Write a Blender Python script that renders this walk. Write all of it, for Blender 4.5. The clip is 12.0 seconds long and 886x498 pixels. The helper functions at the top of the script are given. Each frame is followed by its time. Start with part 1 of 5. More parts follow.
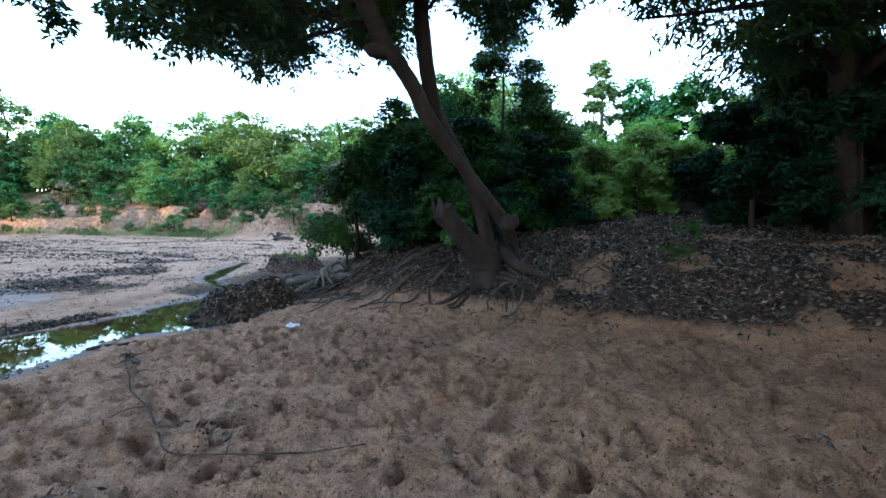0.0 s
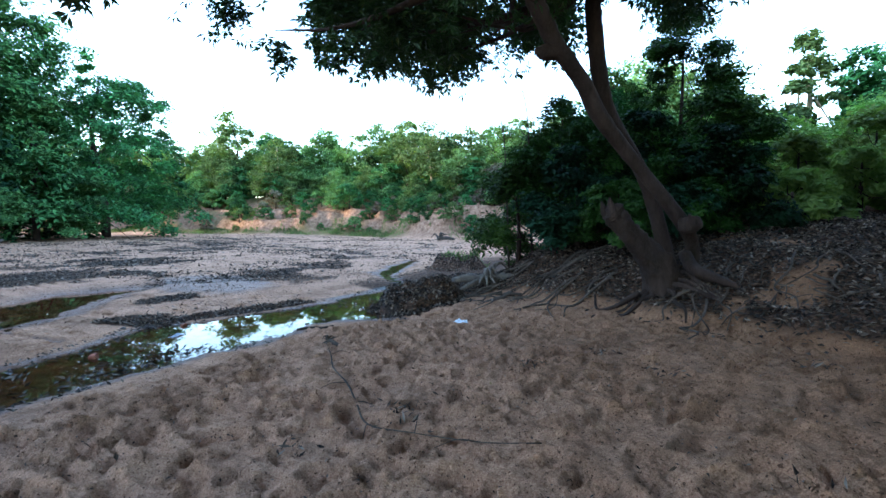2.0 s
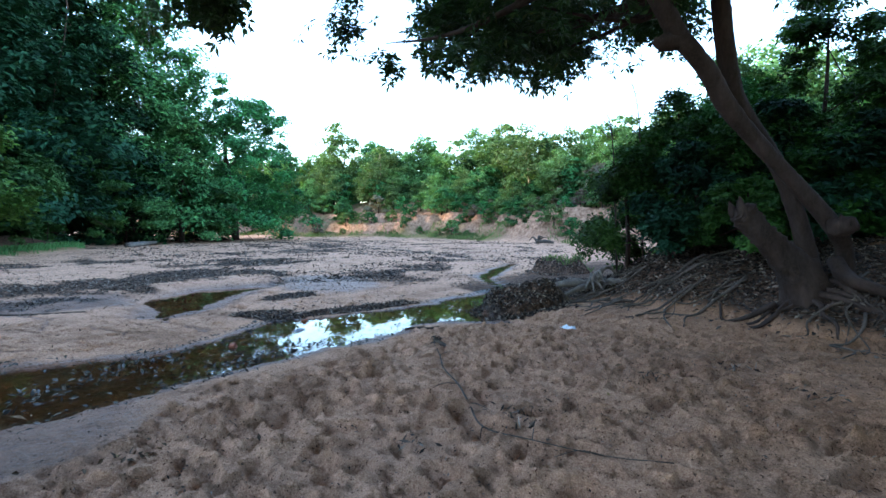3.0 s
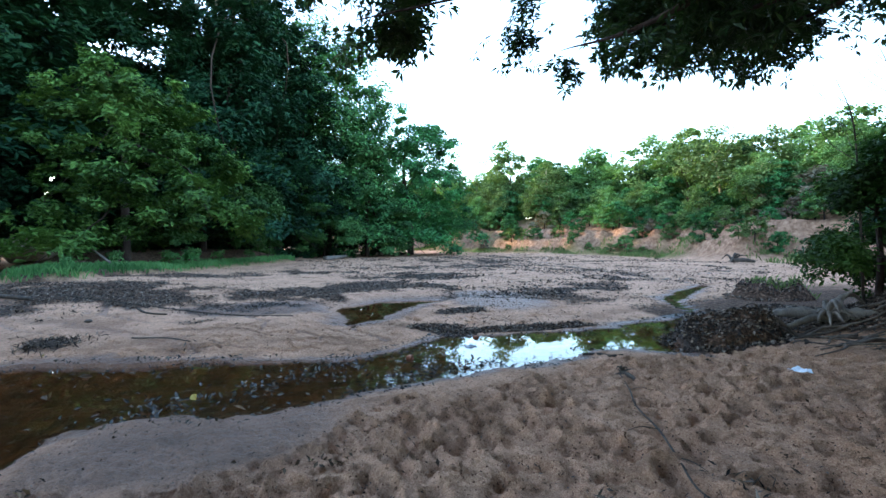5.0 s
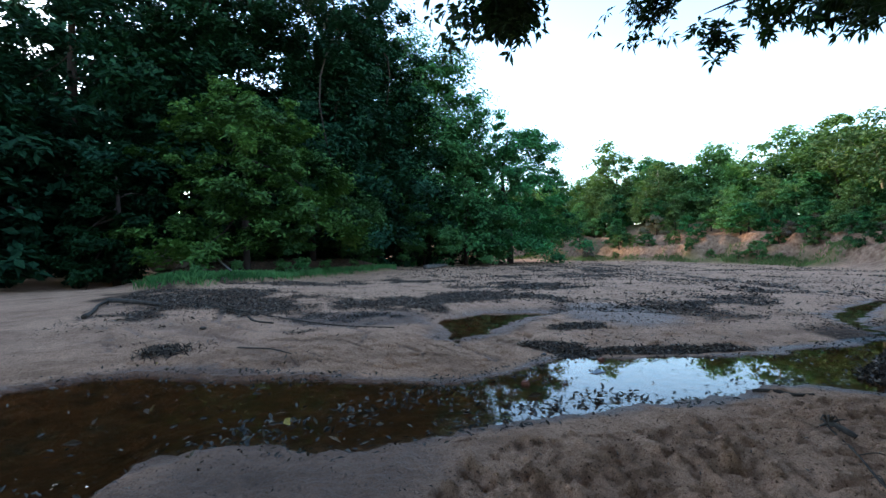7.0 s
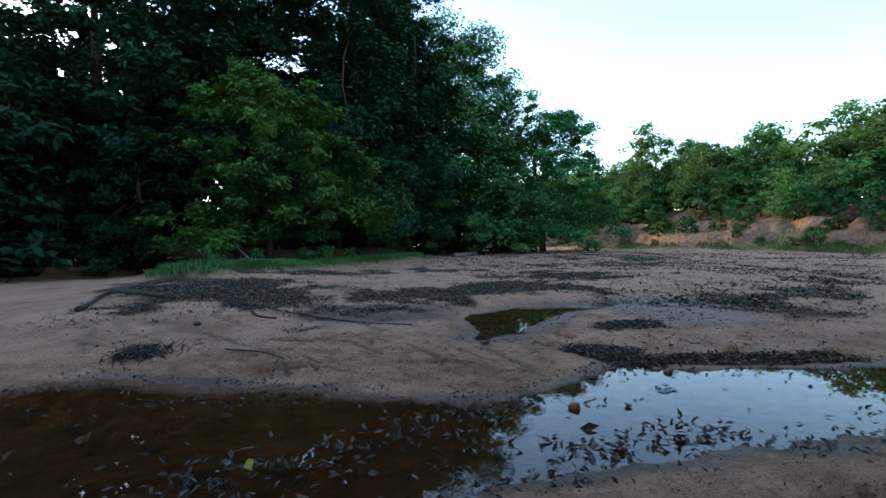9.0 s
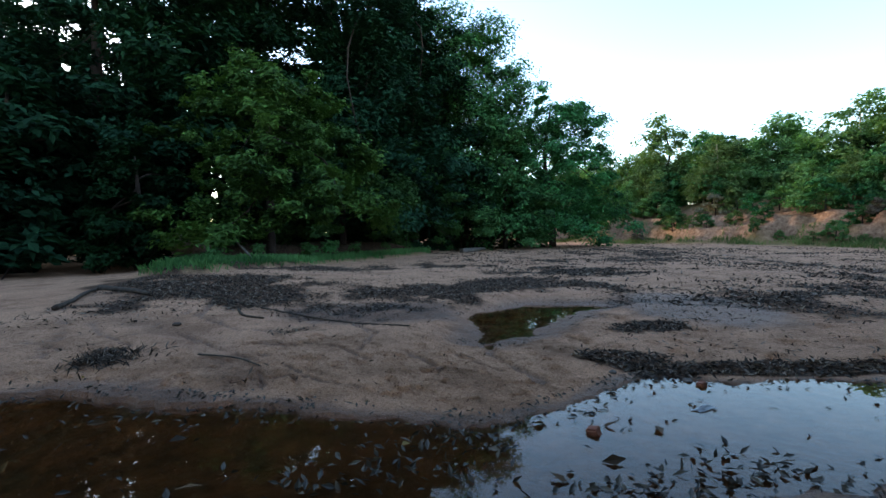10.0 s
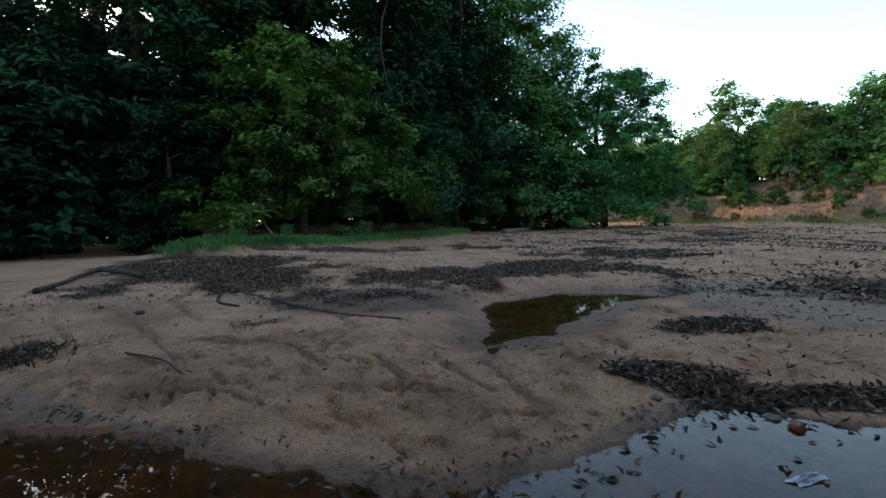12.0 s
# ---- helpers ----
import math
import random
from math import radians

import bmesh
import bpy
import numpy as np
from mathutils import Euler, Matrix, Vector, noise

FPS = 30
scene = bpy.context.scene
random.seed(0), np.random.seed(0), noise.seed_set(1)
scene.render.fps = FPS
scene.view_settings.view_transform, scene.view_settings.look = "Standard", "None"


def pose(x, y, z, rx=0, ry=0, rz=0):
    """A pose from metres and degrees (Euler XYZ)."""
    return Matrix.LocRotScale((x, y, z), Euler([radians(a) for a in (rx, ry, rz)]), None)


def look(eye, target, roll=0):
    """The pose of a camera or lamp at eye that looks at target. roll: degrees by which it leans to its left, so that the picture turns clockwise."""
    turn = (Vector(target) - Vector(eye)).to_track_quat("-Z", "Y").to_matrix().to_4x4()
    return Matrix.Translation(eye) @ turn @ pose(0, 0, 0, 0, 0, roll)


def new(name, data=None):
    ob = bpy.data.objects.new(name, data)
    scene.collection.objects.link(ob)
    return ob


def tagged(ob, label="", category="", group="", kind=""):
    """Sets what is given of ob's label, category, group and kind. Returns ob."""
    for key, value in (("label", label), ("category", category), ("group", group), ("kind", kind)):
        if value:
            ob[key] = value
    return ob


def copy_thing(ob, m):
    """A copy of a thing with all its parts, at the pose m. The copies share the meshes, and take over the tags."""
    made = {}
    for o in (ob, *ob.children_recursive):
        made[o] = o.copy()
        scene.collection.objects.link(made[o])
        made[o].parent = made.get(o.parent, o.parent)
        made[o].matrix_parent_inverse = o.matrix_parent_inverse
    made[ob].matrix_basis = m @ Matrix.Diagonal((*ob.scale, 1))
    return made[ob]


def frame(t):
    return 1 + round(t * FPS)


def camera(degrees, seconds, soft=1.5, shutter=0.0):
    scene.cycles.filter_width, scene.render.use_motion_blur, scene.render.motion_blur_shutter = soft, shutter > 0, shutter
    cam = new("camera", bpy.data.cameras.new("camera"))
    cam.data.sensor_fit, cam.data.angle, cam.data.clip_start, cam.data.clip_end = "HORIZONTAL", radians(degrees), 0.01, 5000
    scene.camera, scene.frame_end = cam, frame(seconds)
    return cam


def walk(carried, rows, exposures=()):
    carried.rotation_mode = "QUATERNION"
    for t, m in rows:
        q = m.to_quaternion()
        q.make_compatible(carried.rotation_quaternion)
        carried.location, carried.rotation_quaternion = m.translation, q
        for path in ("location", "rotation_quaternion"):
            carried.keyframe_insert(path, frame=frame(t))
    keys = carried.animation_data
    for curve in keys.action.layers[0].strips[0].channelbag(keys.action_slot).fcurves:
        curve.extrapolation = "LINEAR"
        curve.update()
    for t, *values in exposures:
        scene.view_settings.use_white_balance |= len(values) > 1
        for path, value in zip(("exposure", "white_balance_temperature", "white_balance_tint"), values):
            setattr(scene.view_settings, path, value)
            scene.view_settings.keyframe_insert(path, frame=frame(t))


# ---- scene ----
cam = camera(87.2, 12.0)
PATH = [
    (0, (0.433, 1.06, 1.883), (0.094, 3.027, 1.756), 0.2),
    (0.5, (0.428, 1.049, 1.887), (-0.084, 2.979, 1.757), 0.2),
    (1, (0.424, 1.021, 1.897), (-0.238, 2.904, 1.762), 0.1),
    (1.5, (0.368, 0.98, 1.898), (-0.437, 2.806, 1.767), 0.2),
    (2, (0.305, 0.93, 1.898), (-0.656, 2.679, 1.773), 0.1),
    (2.5, (0.227, 0.866, 1.896), (-0.906, 2.51, 1.774), 0.0),
    (3, (0.159, 0.843, 1.896), (-1.137, 2.361, 1.785), -0.2),
    (3.2, (0.122, 0.862, 1.901), (-1.232, 2.33, 1.792), -0.3),
    (4.8, (-0.187, 0.993, 1.889), (-1.899, 2.026, 1.846), -0.2),
    (5, (-0.25, 0.964, 1.881), (-1.99, 1.949, 1.842), -0.3),
    (5.5, (-0.451, 0.891, 1.887), (-2.254, 1.756, 1.871), -0.4),
    (6, (-0.647, 0.922, 1.872), (-2.508, 1.654, 1.883), -0.6),
    (6.5, (-0.97, 1.044, 1.87), (-2.865, 1.685, 1.885), -0.7),
    (7, (-1.262, 1.19, 1.833), (-3.168, 1.794, 1.836), -0.8),
    (7.2, (-1.398, 1.222, 1.833), (-3.31, 1.807, 1.829), -0.9),
    (8.8, (-2.481, 1.677, 1.763), (-4.42, 2.166, 1.717), -0.8),
    (9, (-2.643, 1.717, 1.758), (-4.585, 2.196, 1.714), -1.0),
    (9.5, (-3.029, 1.911, 1.708), (-4.98, 2.349, 1.661), -1.1),
    (10, (-3.388, 2.052, 1.702), (-5.339, 2.491, 1.64), -1.1),
    (10.5, (-3.695, 2.235, 1.685), (-5.65, 2.652, 1.619), -1.3),
    (11, (-4.013, 2.55, 1.615), (-5.971, 2.948, 1.523), -1.3),
    (11.5, (-4.406, 2.829, 1.567), (-6.37, 3.188, 1.446), -1.3),
    (12, (-4.795, 3.079, 1.547), (-6.778, 3.303, 1.412), -1.5),
]
EXPOSURES = [(0, 3.5, 5950, 10), (2.5, 3.4, 5800, 10), (3.2, 3.45, 5850, 10), (5.0, 3.35, 6050, 10), (5.8, 3.1, 6050, 10), (7, 2.5, 6000, 10), (9.5, 2.2, 6150, 10), (12, 2.0, 7000, 10)]
walk(cam, [(t, look(eye, target, roll)) for t, eye, target, roll in PATH], EXPOSURES)

# ---- light ----
SUN_AZ, SUN_EL = radians(-122), radians(13)   # azimuth from +y, positive towards +x
world = bpy.data.worlds.new("sky")
scene.world = world
world.use_nodes = True
wn = world.node_tree
sky = wn.nodes.new("ShaderNodeTexSky")
sky.sky_type, sky.sun_disc = "NISHITA", False
sky.sun_elevation, sky.sun_rotation = SUN_EL, SUN_AZ
sky.air_density, sky.dust_density, sky.ozone_density = 1.0, 0.3, 1.3
bg = wn.nodes["Background"]
bg.inputs["Strength"].default_value = 0.15
wn.links.new(sky.outputs["Color"], bg.inputs["Color"])
sun = new("sun", bpy.data.lights.new("sun", "SUN"))
sun.data.energy, sun.data.angle, sun.data.color = 1.0, radians(4.0), (1.0, 0.84, 0.66)
sun_way = Vector((math.sin(SUN_AZ) * math.cos(SUN_EL), math.cos(SUN_AZ) * math.cos(SUN_EL), math.sin(SUN_EL)))
sun.matrix_world = look(sun_way * 100, (0, 0, 0))

# ---- materials ----


def graph(name):
    m = bpy.data.materials.new(name)
    m.use_nodes = True
    t = m.node_tree
    return m, t, t.nodes["Principled BSDF"], t.nodes["Material Output"]


def node(t, kind, **kw):
    n = t.nodes.new(kind)
    for k, v in kw.items():
        n.inputs[k].default_value = v
    return n


def ramp(t, source, stops):
    r = t.nodes.new("ShaderNodeValToRGB")
    e = r.color_ramp.elements
    while len(e) < len(stops):
        e.new(0.5)
    for el, (p, c) in zip(e, stops):
        el.position, el.color = p, (*c, 1)
    t.links.new(source, r.inputs["Fac"])
    return r.outputs["Color"]


def mix(t, fac, a, b, mode="MIX"):
    n = t.nodes.new("ShaderNodeMix")
    n.data_type, n.blend_type = "RGBA", mode
    for sock, v in ((n.inputs[0], fac), (n.inputs[6], a), (n.inputs[7], b)):
        if isinstance(v, (int, float)):
            sock.default_value = v
        elif isinstance(v, tuple):
            sock.default_value = (*v, 1)
        else:
            t.links.new(v, sock)
    return n.outputs[2]


def math_node(t, op, a, b=0.0, clamp=False):
    n = t.nodes.new("ShaderNodeMath")
    n.operation, n.use_clamp = op, clamp
    for sock, v in ((n.inputs[0], a), (n.inputs[1], b)):
        if isinstance(v, (int, float)):
            sock.default_value = v
        else:
            t.links.new(v, sock)
    return n.outputs[0]


def noise_tex(t, scale, detail=4.0, rough=0.6, coord=None):
    n = node(t, "ShaderNodeTexNoise", Scale=scale, Detail=detail, Roughness=rough)
    if coord is not None:
        t.links.new(coord, n.inputs["Vector"])
    return n.outputs["Fac"]


def bump(t, height, strength, distance, normal=None):
    b = node(t, "ShaderNodeBump", Strength=strength, Distance=distance)
    t.links.new(height, b.inputs["Height"])
    if normal is not None:
        t.links.new(normal, b.inputs["Normal"])
    return b.outputs["Normal"]


def leaf_material(name, dark, light, translucent=0.2, rough=0.6, sheen=0.12, worn=None):
    m, t, p, out = graph(name)
    geo = t.nodes.new("ShaderNodeNewGeometry")
    info = t.nodes.new("ShaderNodeObjectInfo")
    pos = t.nodes.new("ShaderNodeTexCoord").outputs["Object"]
    stops = [(0.0, dark), (0.85, light)]
    if worn:
        stops += [(0.93, light), (1.0, worn)]
    col = ramp(t, geo.outputs["Random Per Island"], stops)
    big = noise_tex(t, 0.35, 3, 0.6, pos)
    col = mix(t, 0.55, col, ramp(t, big, [(0.36, tuple(c * 0.7 for c in dark)), (0.64, tuple(min(1, c * 1.2) for c in light))]))
    hue = node(t, "ShaderNodeHueSaturation", Saturation=1.0)
    t.links.new(math_node(t, "ADD", math_node(t, "MULTIPLY", info.outputs["Random"], 0.05), 0.475), hue.inputs["Hue"])
    t.links.new(math_node(t, "ADD", math_node(t, "MULTIPLY", info.outputs["Random"], 0.5), 0.75), hue.inputs["Value"])
    t.links.new(col, hue.inputs["Color"])
    t.links.new(hue.outputs["Color"], p.inputs["Base Color"])
    p.inputs["Roughness"].default_value = rough
    p.inputs["Specular IOR Level"].default_value = sheen
    tr = t.nodes.new("ShaderNodeBsdfTranslucent")
    t.links.new(mix(t, 1.0, hue.outputs["Color"], (1.0, 1.25, 0.5), "MULTIPLY"), tr.inputs["Color"])
    ms = t.nodes.new("ShaderNodeMixShader")
    ms.inputs[0].default_value = translucent
    t.links.new(p.outputs[0], ms.inputs[1])
    t.links.new(tr.outputs[0], ms.inputs[2])
    t.links.new(ms.outputs[0], out.inputs["Surface"])
    return m


def bark_material(name, dark, light, scale=6.0):
    m, t, p, out = graph(name)
    pos = t.nodes.new("ShaderNodeTexCoord").outputs["Object"]
    mp = node(t, "ShaderNodeMapping", Scale=(1.0, 1.0, 0.35))
    t.links.new(pos, mp.inputs["Vector"])
    v = mp.outputs["Vector"]
    fine = noise_tex(t, scale * 5, 6, 0.7, v)
    coarse = noise_tex(t, scale * 0.5, 3, 0.6, v)
    col = mix(t, coarse, ramp(t, fine, [(0.3, dark), (0.7, light)]), ramp(t, coarse, [(0.35, tuple(c * 0.55 for c in dark)), (0.65, light)]))
    t.links.new(col, p.inputs["Base Color"])
    p.inputs["Roughness"].default_value = 0.9
    p.inputs["Specular IOR Level"].default_value = 0.2
    t.links.new(bump(t, fine, 0.7, 0.02, bump(t, coarse, 0.6, 0.06)), p.inputs["Normal"])
    return m


def plain_material(name, dark, light, rough=0.8, scale=20.0, depth=0.004, spec=0.3):
    m, t, p, out = graph(name)
    pos = t.nodes.new("ShaderNodeTexCoord").outputs["Object"]
    n = noise_tex(t, scale, 5, 0.65, pos)
    t.links.new(ramp(t, n, [(0.3, dark), (0.7, light)]), p.inputs["Base Color"])
    p.inputs["Roughness"].default_value = rough
    p.inputs["Specular IOR Level"].default_value = spec
    t.links.new(bump(t, n, 0.6, depth), p.inputs["Normal"])
    return m


def litter_material(name, stops, rough=0.65):
    m, t, p, out = graph(name)
    geo = t.nodes.new("ShaderNodeNewGeometry")
    t.links.new(ramp(t, geo.outputs["Random Per Island"], stops), p.inputs["Base Color"])
    p.inputs["Roughness"].default_value = rough
    p.inputs["Specular IOR Level"].default_value = 0.1 if rough > 0.5 else 0.4
    return m


def ground_material():
    m, t, p, out = graph("river_sand")
    pos = t.nodes.new("ShaderNodeTexCoord").outputs["Object"]

    def mask(name):
        a = t.nodes.new("ShaderNodeAttribute")
        a.attribute_name = name
        return a.outputs["Fac"]
    wet, litter, red, green, bed, brown_shade = (mask(k) for k in ("wet", "litter", "red", "green", "bed", "brown_shade"))
    big = noise_tex(t, 0.35, 4, 0.6, pos)
    mid = noise_tex(t, 3.0, 5, 0.65, pos)
    grain = noise_tex(t, 90.0, 3, 0.7, pos)
    clod = noise_tex(t, 14.0, 5, 0.7, pos)
    sand = ramp(t, mid, [(0.3, (0.29, 0.175, 0.12)), (0.5, (0.44, 0.29, 0.205)), (0.7, (0.56, 0.395, 0.29))])
    sand = mix(t, 0.4, sand, ramp(t, big, [(0.35, (0.32, 0.2, 0.135)), (0.65, (0.54, 0.385, 0.28))]))
    sand = mix(t, 0.75, sand, ramp(t, noise_tex(t, 24.0, 6, 0.75, pos), [(0.36, (0.4, 0.37, 0.35)), (0.46, (0.95, 0.95, 0.95)), (0.64, (1.25, 1.25, 1.25))]), "MULTIPLY")
    flat = node(t, "ShaderNodeMapping", Scale=(0.6, 1.3, 1.0))
    t.links.new(pos, flat.inputs["Vector"])
    sand = mix(t, 0.6, sand, ramp(t, noise_tex(t, 11.0, 5, 0.7, flat.outputs["Vector"]), [(0.37, (0.42, 0.39, 0.37)), (0.43, (1, 1, 1)), (0.7, (1.1, 1.1, 1.1))]), "MULTIPLY")
    sand = mix(t, 0.5, sand, ramp(t, grain, [(0.35, (0.16, 0.105, 0.07)), (0.65, (0.6, 0.46, 0.35))]))
    patchy = node(t, "ShaderNodeMapping", Scale=(1.0, 0.55, 1.0))
    t.links.new(pos, patchy.inputs["Vector"])
    sand = mix(t, 0.6, sand, ramp(t, noise_tex(t, 1.3, 5, 0.7, patchy.outputs["Vector"]), [(0.38, (0.6, 0.58, 0.56)), (0.48, (1, 1, 1)), (0.62, (1.2, 1.2, 1.2))]), "MULTIPLY")
    specks = ramp(t, noise_tex(t, 38.0, 2, 0.5, pos), [(0.0, (0.08, 0.06, 0.045)), (0.31, (0.09, 0.066, 0.05)), (0.37, (1, 1, 1))])
    sand = mix(t, 0.75, sand, specks, "MULTIPLY")
    # browner sand, with the shade near the wood put into the same multiply
    sand = mix(t, brown_shade, sand, mix(t, 1.0, sand, (0.62, 0.6, 0.55), "MULTIPLY"))
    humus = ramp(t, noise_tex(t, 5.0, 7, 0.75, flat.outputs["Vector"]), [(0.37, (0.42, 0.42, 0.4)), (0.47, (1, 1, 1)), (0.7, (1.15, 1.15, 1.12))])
    sand = mix(t, brown_shade, sand, mix(t, 0.4, sand, humus, "MULTIPLY"))
    soil = ramp(t, mid, [(0.35, (0.15, 0.098, 0.068)), (0.65, (0.36, 0.265, 0.195))])
    col = mix(t, red, sand, soil)
    turf = ramp(t, clod, [(0.3, (0.08, 0.085, 0.035)), (0.7, (0.19, 0.19, 0.085))])
    col = mix(t, green, col, turf)
    duff = ramp(t, clod, [(0.35, (0.024, 0.018, 0.014)), (0.52, (0.07, 0.052, 0.04)), (0.66, (0.19, 0.145, 0.11))])
    broken = math_node(t, "ADD", math_node(t, "MULTIPLY", clod, 1.9), math_node(t, "MULTIPLY", mid, 1.5))
    col = mix(t, math_node(t, "MULTIPLY", math_node(t, "GREATER_THAN", litter, 0.02), math_node(t, "SUBTRACT", math_node(t, "ADD", math_node(t, "MULTIPLY", litter, 1.7), broken), 2.1, True)), col, duff)
    wetcol = mix(t, 1.0, col, (0.42, 0.41, 0.42), "MULTIPLY")
    col = mix(t, wet, col, wetcol)
    mud = ramp(t, mid, [(0.35, (0.06, 0.032, 0.012)), (0.65, (0.17, 0.085, 0.034))])
    col = mix(t, bed, col, mud)
    col = mix(t, 1.0, col, (1.34, 1.07, 0.91), "MULTIPLY")
    t.links.new(col, p.inputs["Base Color"])
    t.links.new(math_node(t, "SUBTRACT", 0.92, math_node(t, "MULTIPLY", wet, 0.52)), p.inputs["Roughness"])
    t.links.new(math_node(t, "ADD", math_node(t, "MULTIPLY", wet, 0.25), 0.06), p.inputs["Specular IOR Level"])
    dents = node(t, "ShaderNodeMapRange")
    for k, v in ((1, 0.38), (2, 0.52), (3, 0.0), (4, 1.0)):
        dents.inputs[k].default_value = v
    t.links.new(noise_tex(t, 7.5, 3, 0.55, pos), dents.inputs[0])
    n = bump(t, mid, 0.4, 0.05)
    n = bump(t, dents.outputs[0], 0.5, 0.02, n)
    n = bump(t, clod, 1.0, 0.06, n)
    t.links.new(bump(t, grain, 0.8, 0.012, bump(t, noise_tex(t, 42.0, 4, 0.7, pos), 0.9, 0.018, n)), p.inputs["Normal"])
    return m


def water_material():
    m, t, p, out = graph("stream_water")
    pos = t.nodes.new("ShaderNodeTexCoord").outputs["Object"]
    p.inputs["Base Color"].default_value = (0.62, 0.52, 0.36, 1)
    p.inputs["Roughness"].default_value = 0.0
    p.inputs["IOR"].default_value = 1.33
    p.inputs["Transmission Weight"].default_value = 1.0
    t.links.new(bump(t, noise_tex(t, 1.6, 2, 0.5, pos), 0.03, 0.02), p.inputs["Normal"])
    return m


GROUND, WATER = ground_material(), water_material()
LEAF_NEAR = leaf_material("broad_leaf_dark", (0.012, 0.028, 0.01), (0.04, 0.07, 0.02), 0.2, 0.5, 0.2, (0.12, 0.11, 0.03))
LEAF_BUSH = leaf_material("shrub_leaf", (0.006, 0.024, 0.006), (0.07, 0.17, 0.035), 0.14, 0.6)
LEAF_MID = leaf_material("bank_tree_leaf", (0.007, 0.034, 0.014), (0.085, 0.22, 0.065), 0.15, 0.6)
LEAF_FAR = leaf_material("far_tree_leaf", (0.045, 0.1, 0.035), (0.19, 0.29, 0.1), 0.28, 0.7)
LEAF_LIT = leaf_material("light_tree_leaf", (0.007, 0.034, 0.01), (0.1, 0.25, 0.05), 0.15, 0.6)
# near-black greens: the deep shade of the woods is put into this leaf colour
LEAF_SHADED = leaf_material("shaded_leaf", (0.003, 0.011, 0.006), (0.02, 0.06, 0.025), 0.08, 0.6, 0.06)
LEAF_PALE = leaf_material("pale_shrub_leaf", (0.09, 0.16, 0.04), (0.26, 0.36, 0.1), 0.35, 0.6)
LEAF_DRY = leaf_material("dry_shrub_twigs", (0.12, 0.1, 0.07), (0.24, 0.2, 0.14), 0.15, 0.8)
GRASS = leaf_material("grass_blade", (0.05, 0.13, 0.04), (0.15, 0.28, 0.1), 0.3, 0.65)
GRASS_DRY = leaf_material("dull_grass_blade", (0.07, 0.1, 0.035), (0.2, 0.25, 0.09), 0.25, 0.7)
BARK = bark_material("grey_brown_bark", (0.018, 0.012, 0.009), (0.07, 0.046, 0.036))
BARK_PALE = bark_material("pale_bark", (0.2, 0.17, 0.13), (0.42, 0.37, 0.2))
ROOT = bark_material("weathered_root", (0.035, 0.026, 0.02), (0.16, 0.122, 0.094), 10)
DRIFT = bark_material("bleached_driftwood", (0.075, 0.062, 0.05), (0.23, 0.19, 0.155), 10)
TWIG = bark_material("dark_twig", (0.04, 0.032, 0.026), (0.11, 0.085, 0.065), 14)
LITTER = litter_material("rotting_leaves", [(0.0, (0.018, 0.014, 0.011)), (0.4, (0.05, 0.038, 0.03)), (0.72, (0.12, 0.09, 0.07)), (1.0, (0.32, 0.25, 0.19))])
FALLEN = litter_material("fallen_leaves", [(0.0, (0.035, 0.024, 0.016)), (0.6, (0.1, 0.062, 0.035)), (0.92, (0.2, 0.12, 0.06)), (1.0, (0.4, 0.31, 0.06))])
SOAKED = litter_material("soaked_leaves", [(0.0, (0.02, 0.018, 0.014)), (0.75, (0.06, 0.046, 0.03)), (1.0, (0.16, 0.125, 0.08))], 0.5)
BRICK = plain_material("worn_brick_clay", (0.16, 0.055, 0.032), (0.29, 0.11, 0.065), 0.8, 25)
STONE = plain_material("dark_river_stone", (0.07, 0.055, 0.045), (0.17, 0.14, 0.12), 0.7, 18, 0.01)
PAPER = plain_material("white_paper", (0.72, 0.74, 0.78), (0.82, 0.84, 0.86), 0.6, 12)
FILM = plain_material("clear_grey_plastic", (0.16, 0.17, 0.19), (0.45, 0.47, 0.5), 0.2, 15, 0.004, 0.6)
MOUND = plain_material("dry_bare_earth", (0.16, 0.115, 0.085), (0.36, 0.28, 0.22), 0.9, 6, 0.03)
MUDROCK = plain_material("clay_clod", (0.06, 0.045, 0.035), (0.15, 0.11, 0.085), 0.9, 9, 0.02)

# ---- shape helpers ----


def part(name, mesh, material, parent=None, label=""):
    ob = new(name, mesh)
    if material:
        mesh.materials.append(material)
    if parent:
        ob.parent = parent
    return tagged(ob, label)


def empty(name, place):
    ob = new(name)
    ob.location = place
    ob.empty_display_size = 0.2
    return ob


def mesh_from(name, verts, faces, smooth=True):
    me = bpy.data.meshes.new(name)
    verts, faces = np.asarray(verts, np.float32), np.asarray(faces, np.int32)
    k = faces.shape[1]
    me.vertices.add(len(verts))
    me.vertices.foreach_set("co", verts.ravel())
    me.loops.add(faces.size)
    me.loops.foreach_set("vertex_index", faces.ravel())
    me.polygons.add(len(faces))
    me.polygons.foreach_set("loop_start", np.arange(0, faces.size, k, dtype=np.int32))
    me.polygons.foreach_set("loop_total", np.full(len(faces), k, np.int32))
    me.polygons.foreach_set("use_smooth", np.full(len(faces), smooth))
    me.update()
    me.validate()
    return me


def spline(points, per=6):
    p = np.array(points, float)
    q = np.vstack([2 * p[0] - p[1], p, 2 * p[-1] - p[-2]])
    out = []
    for i in range(1, len(q) - 2):
        a, b, c, d = q[i - 1:i + 3]
        for u in np.arange(per) / per:
            out.append(0.5 * (2 * b + (c - a) * u + (2 * a - 5 * b + 4 * c - d) * u ** 2 + (3 * b - a - 3 * c + d) * u ** 3))
    out.append(p[-1])
    return np.array(out)


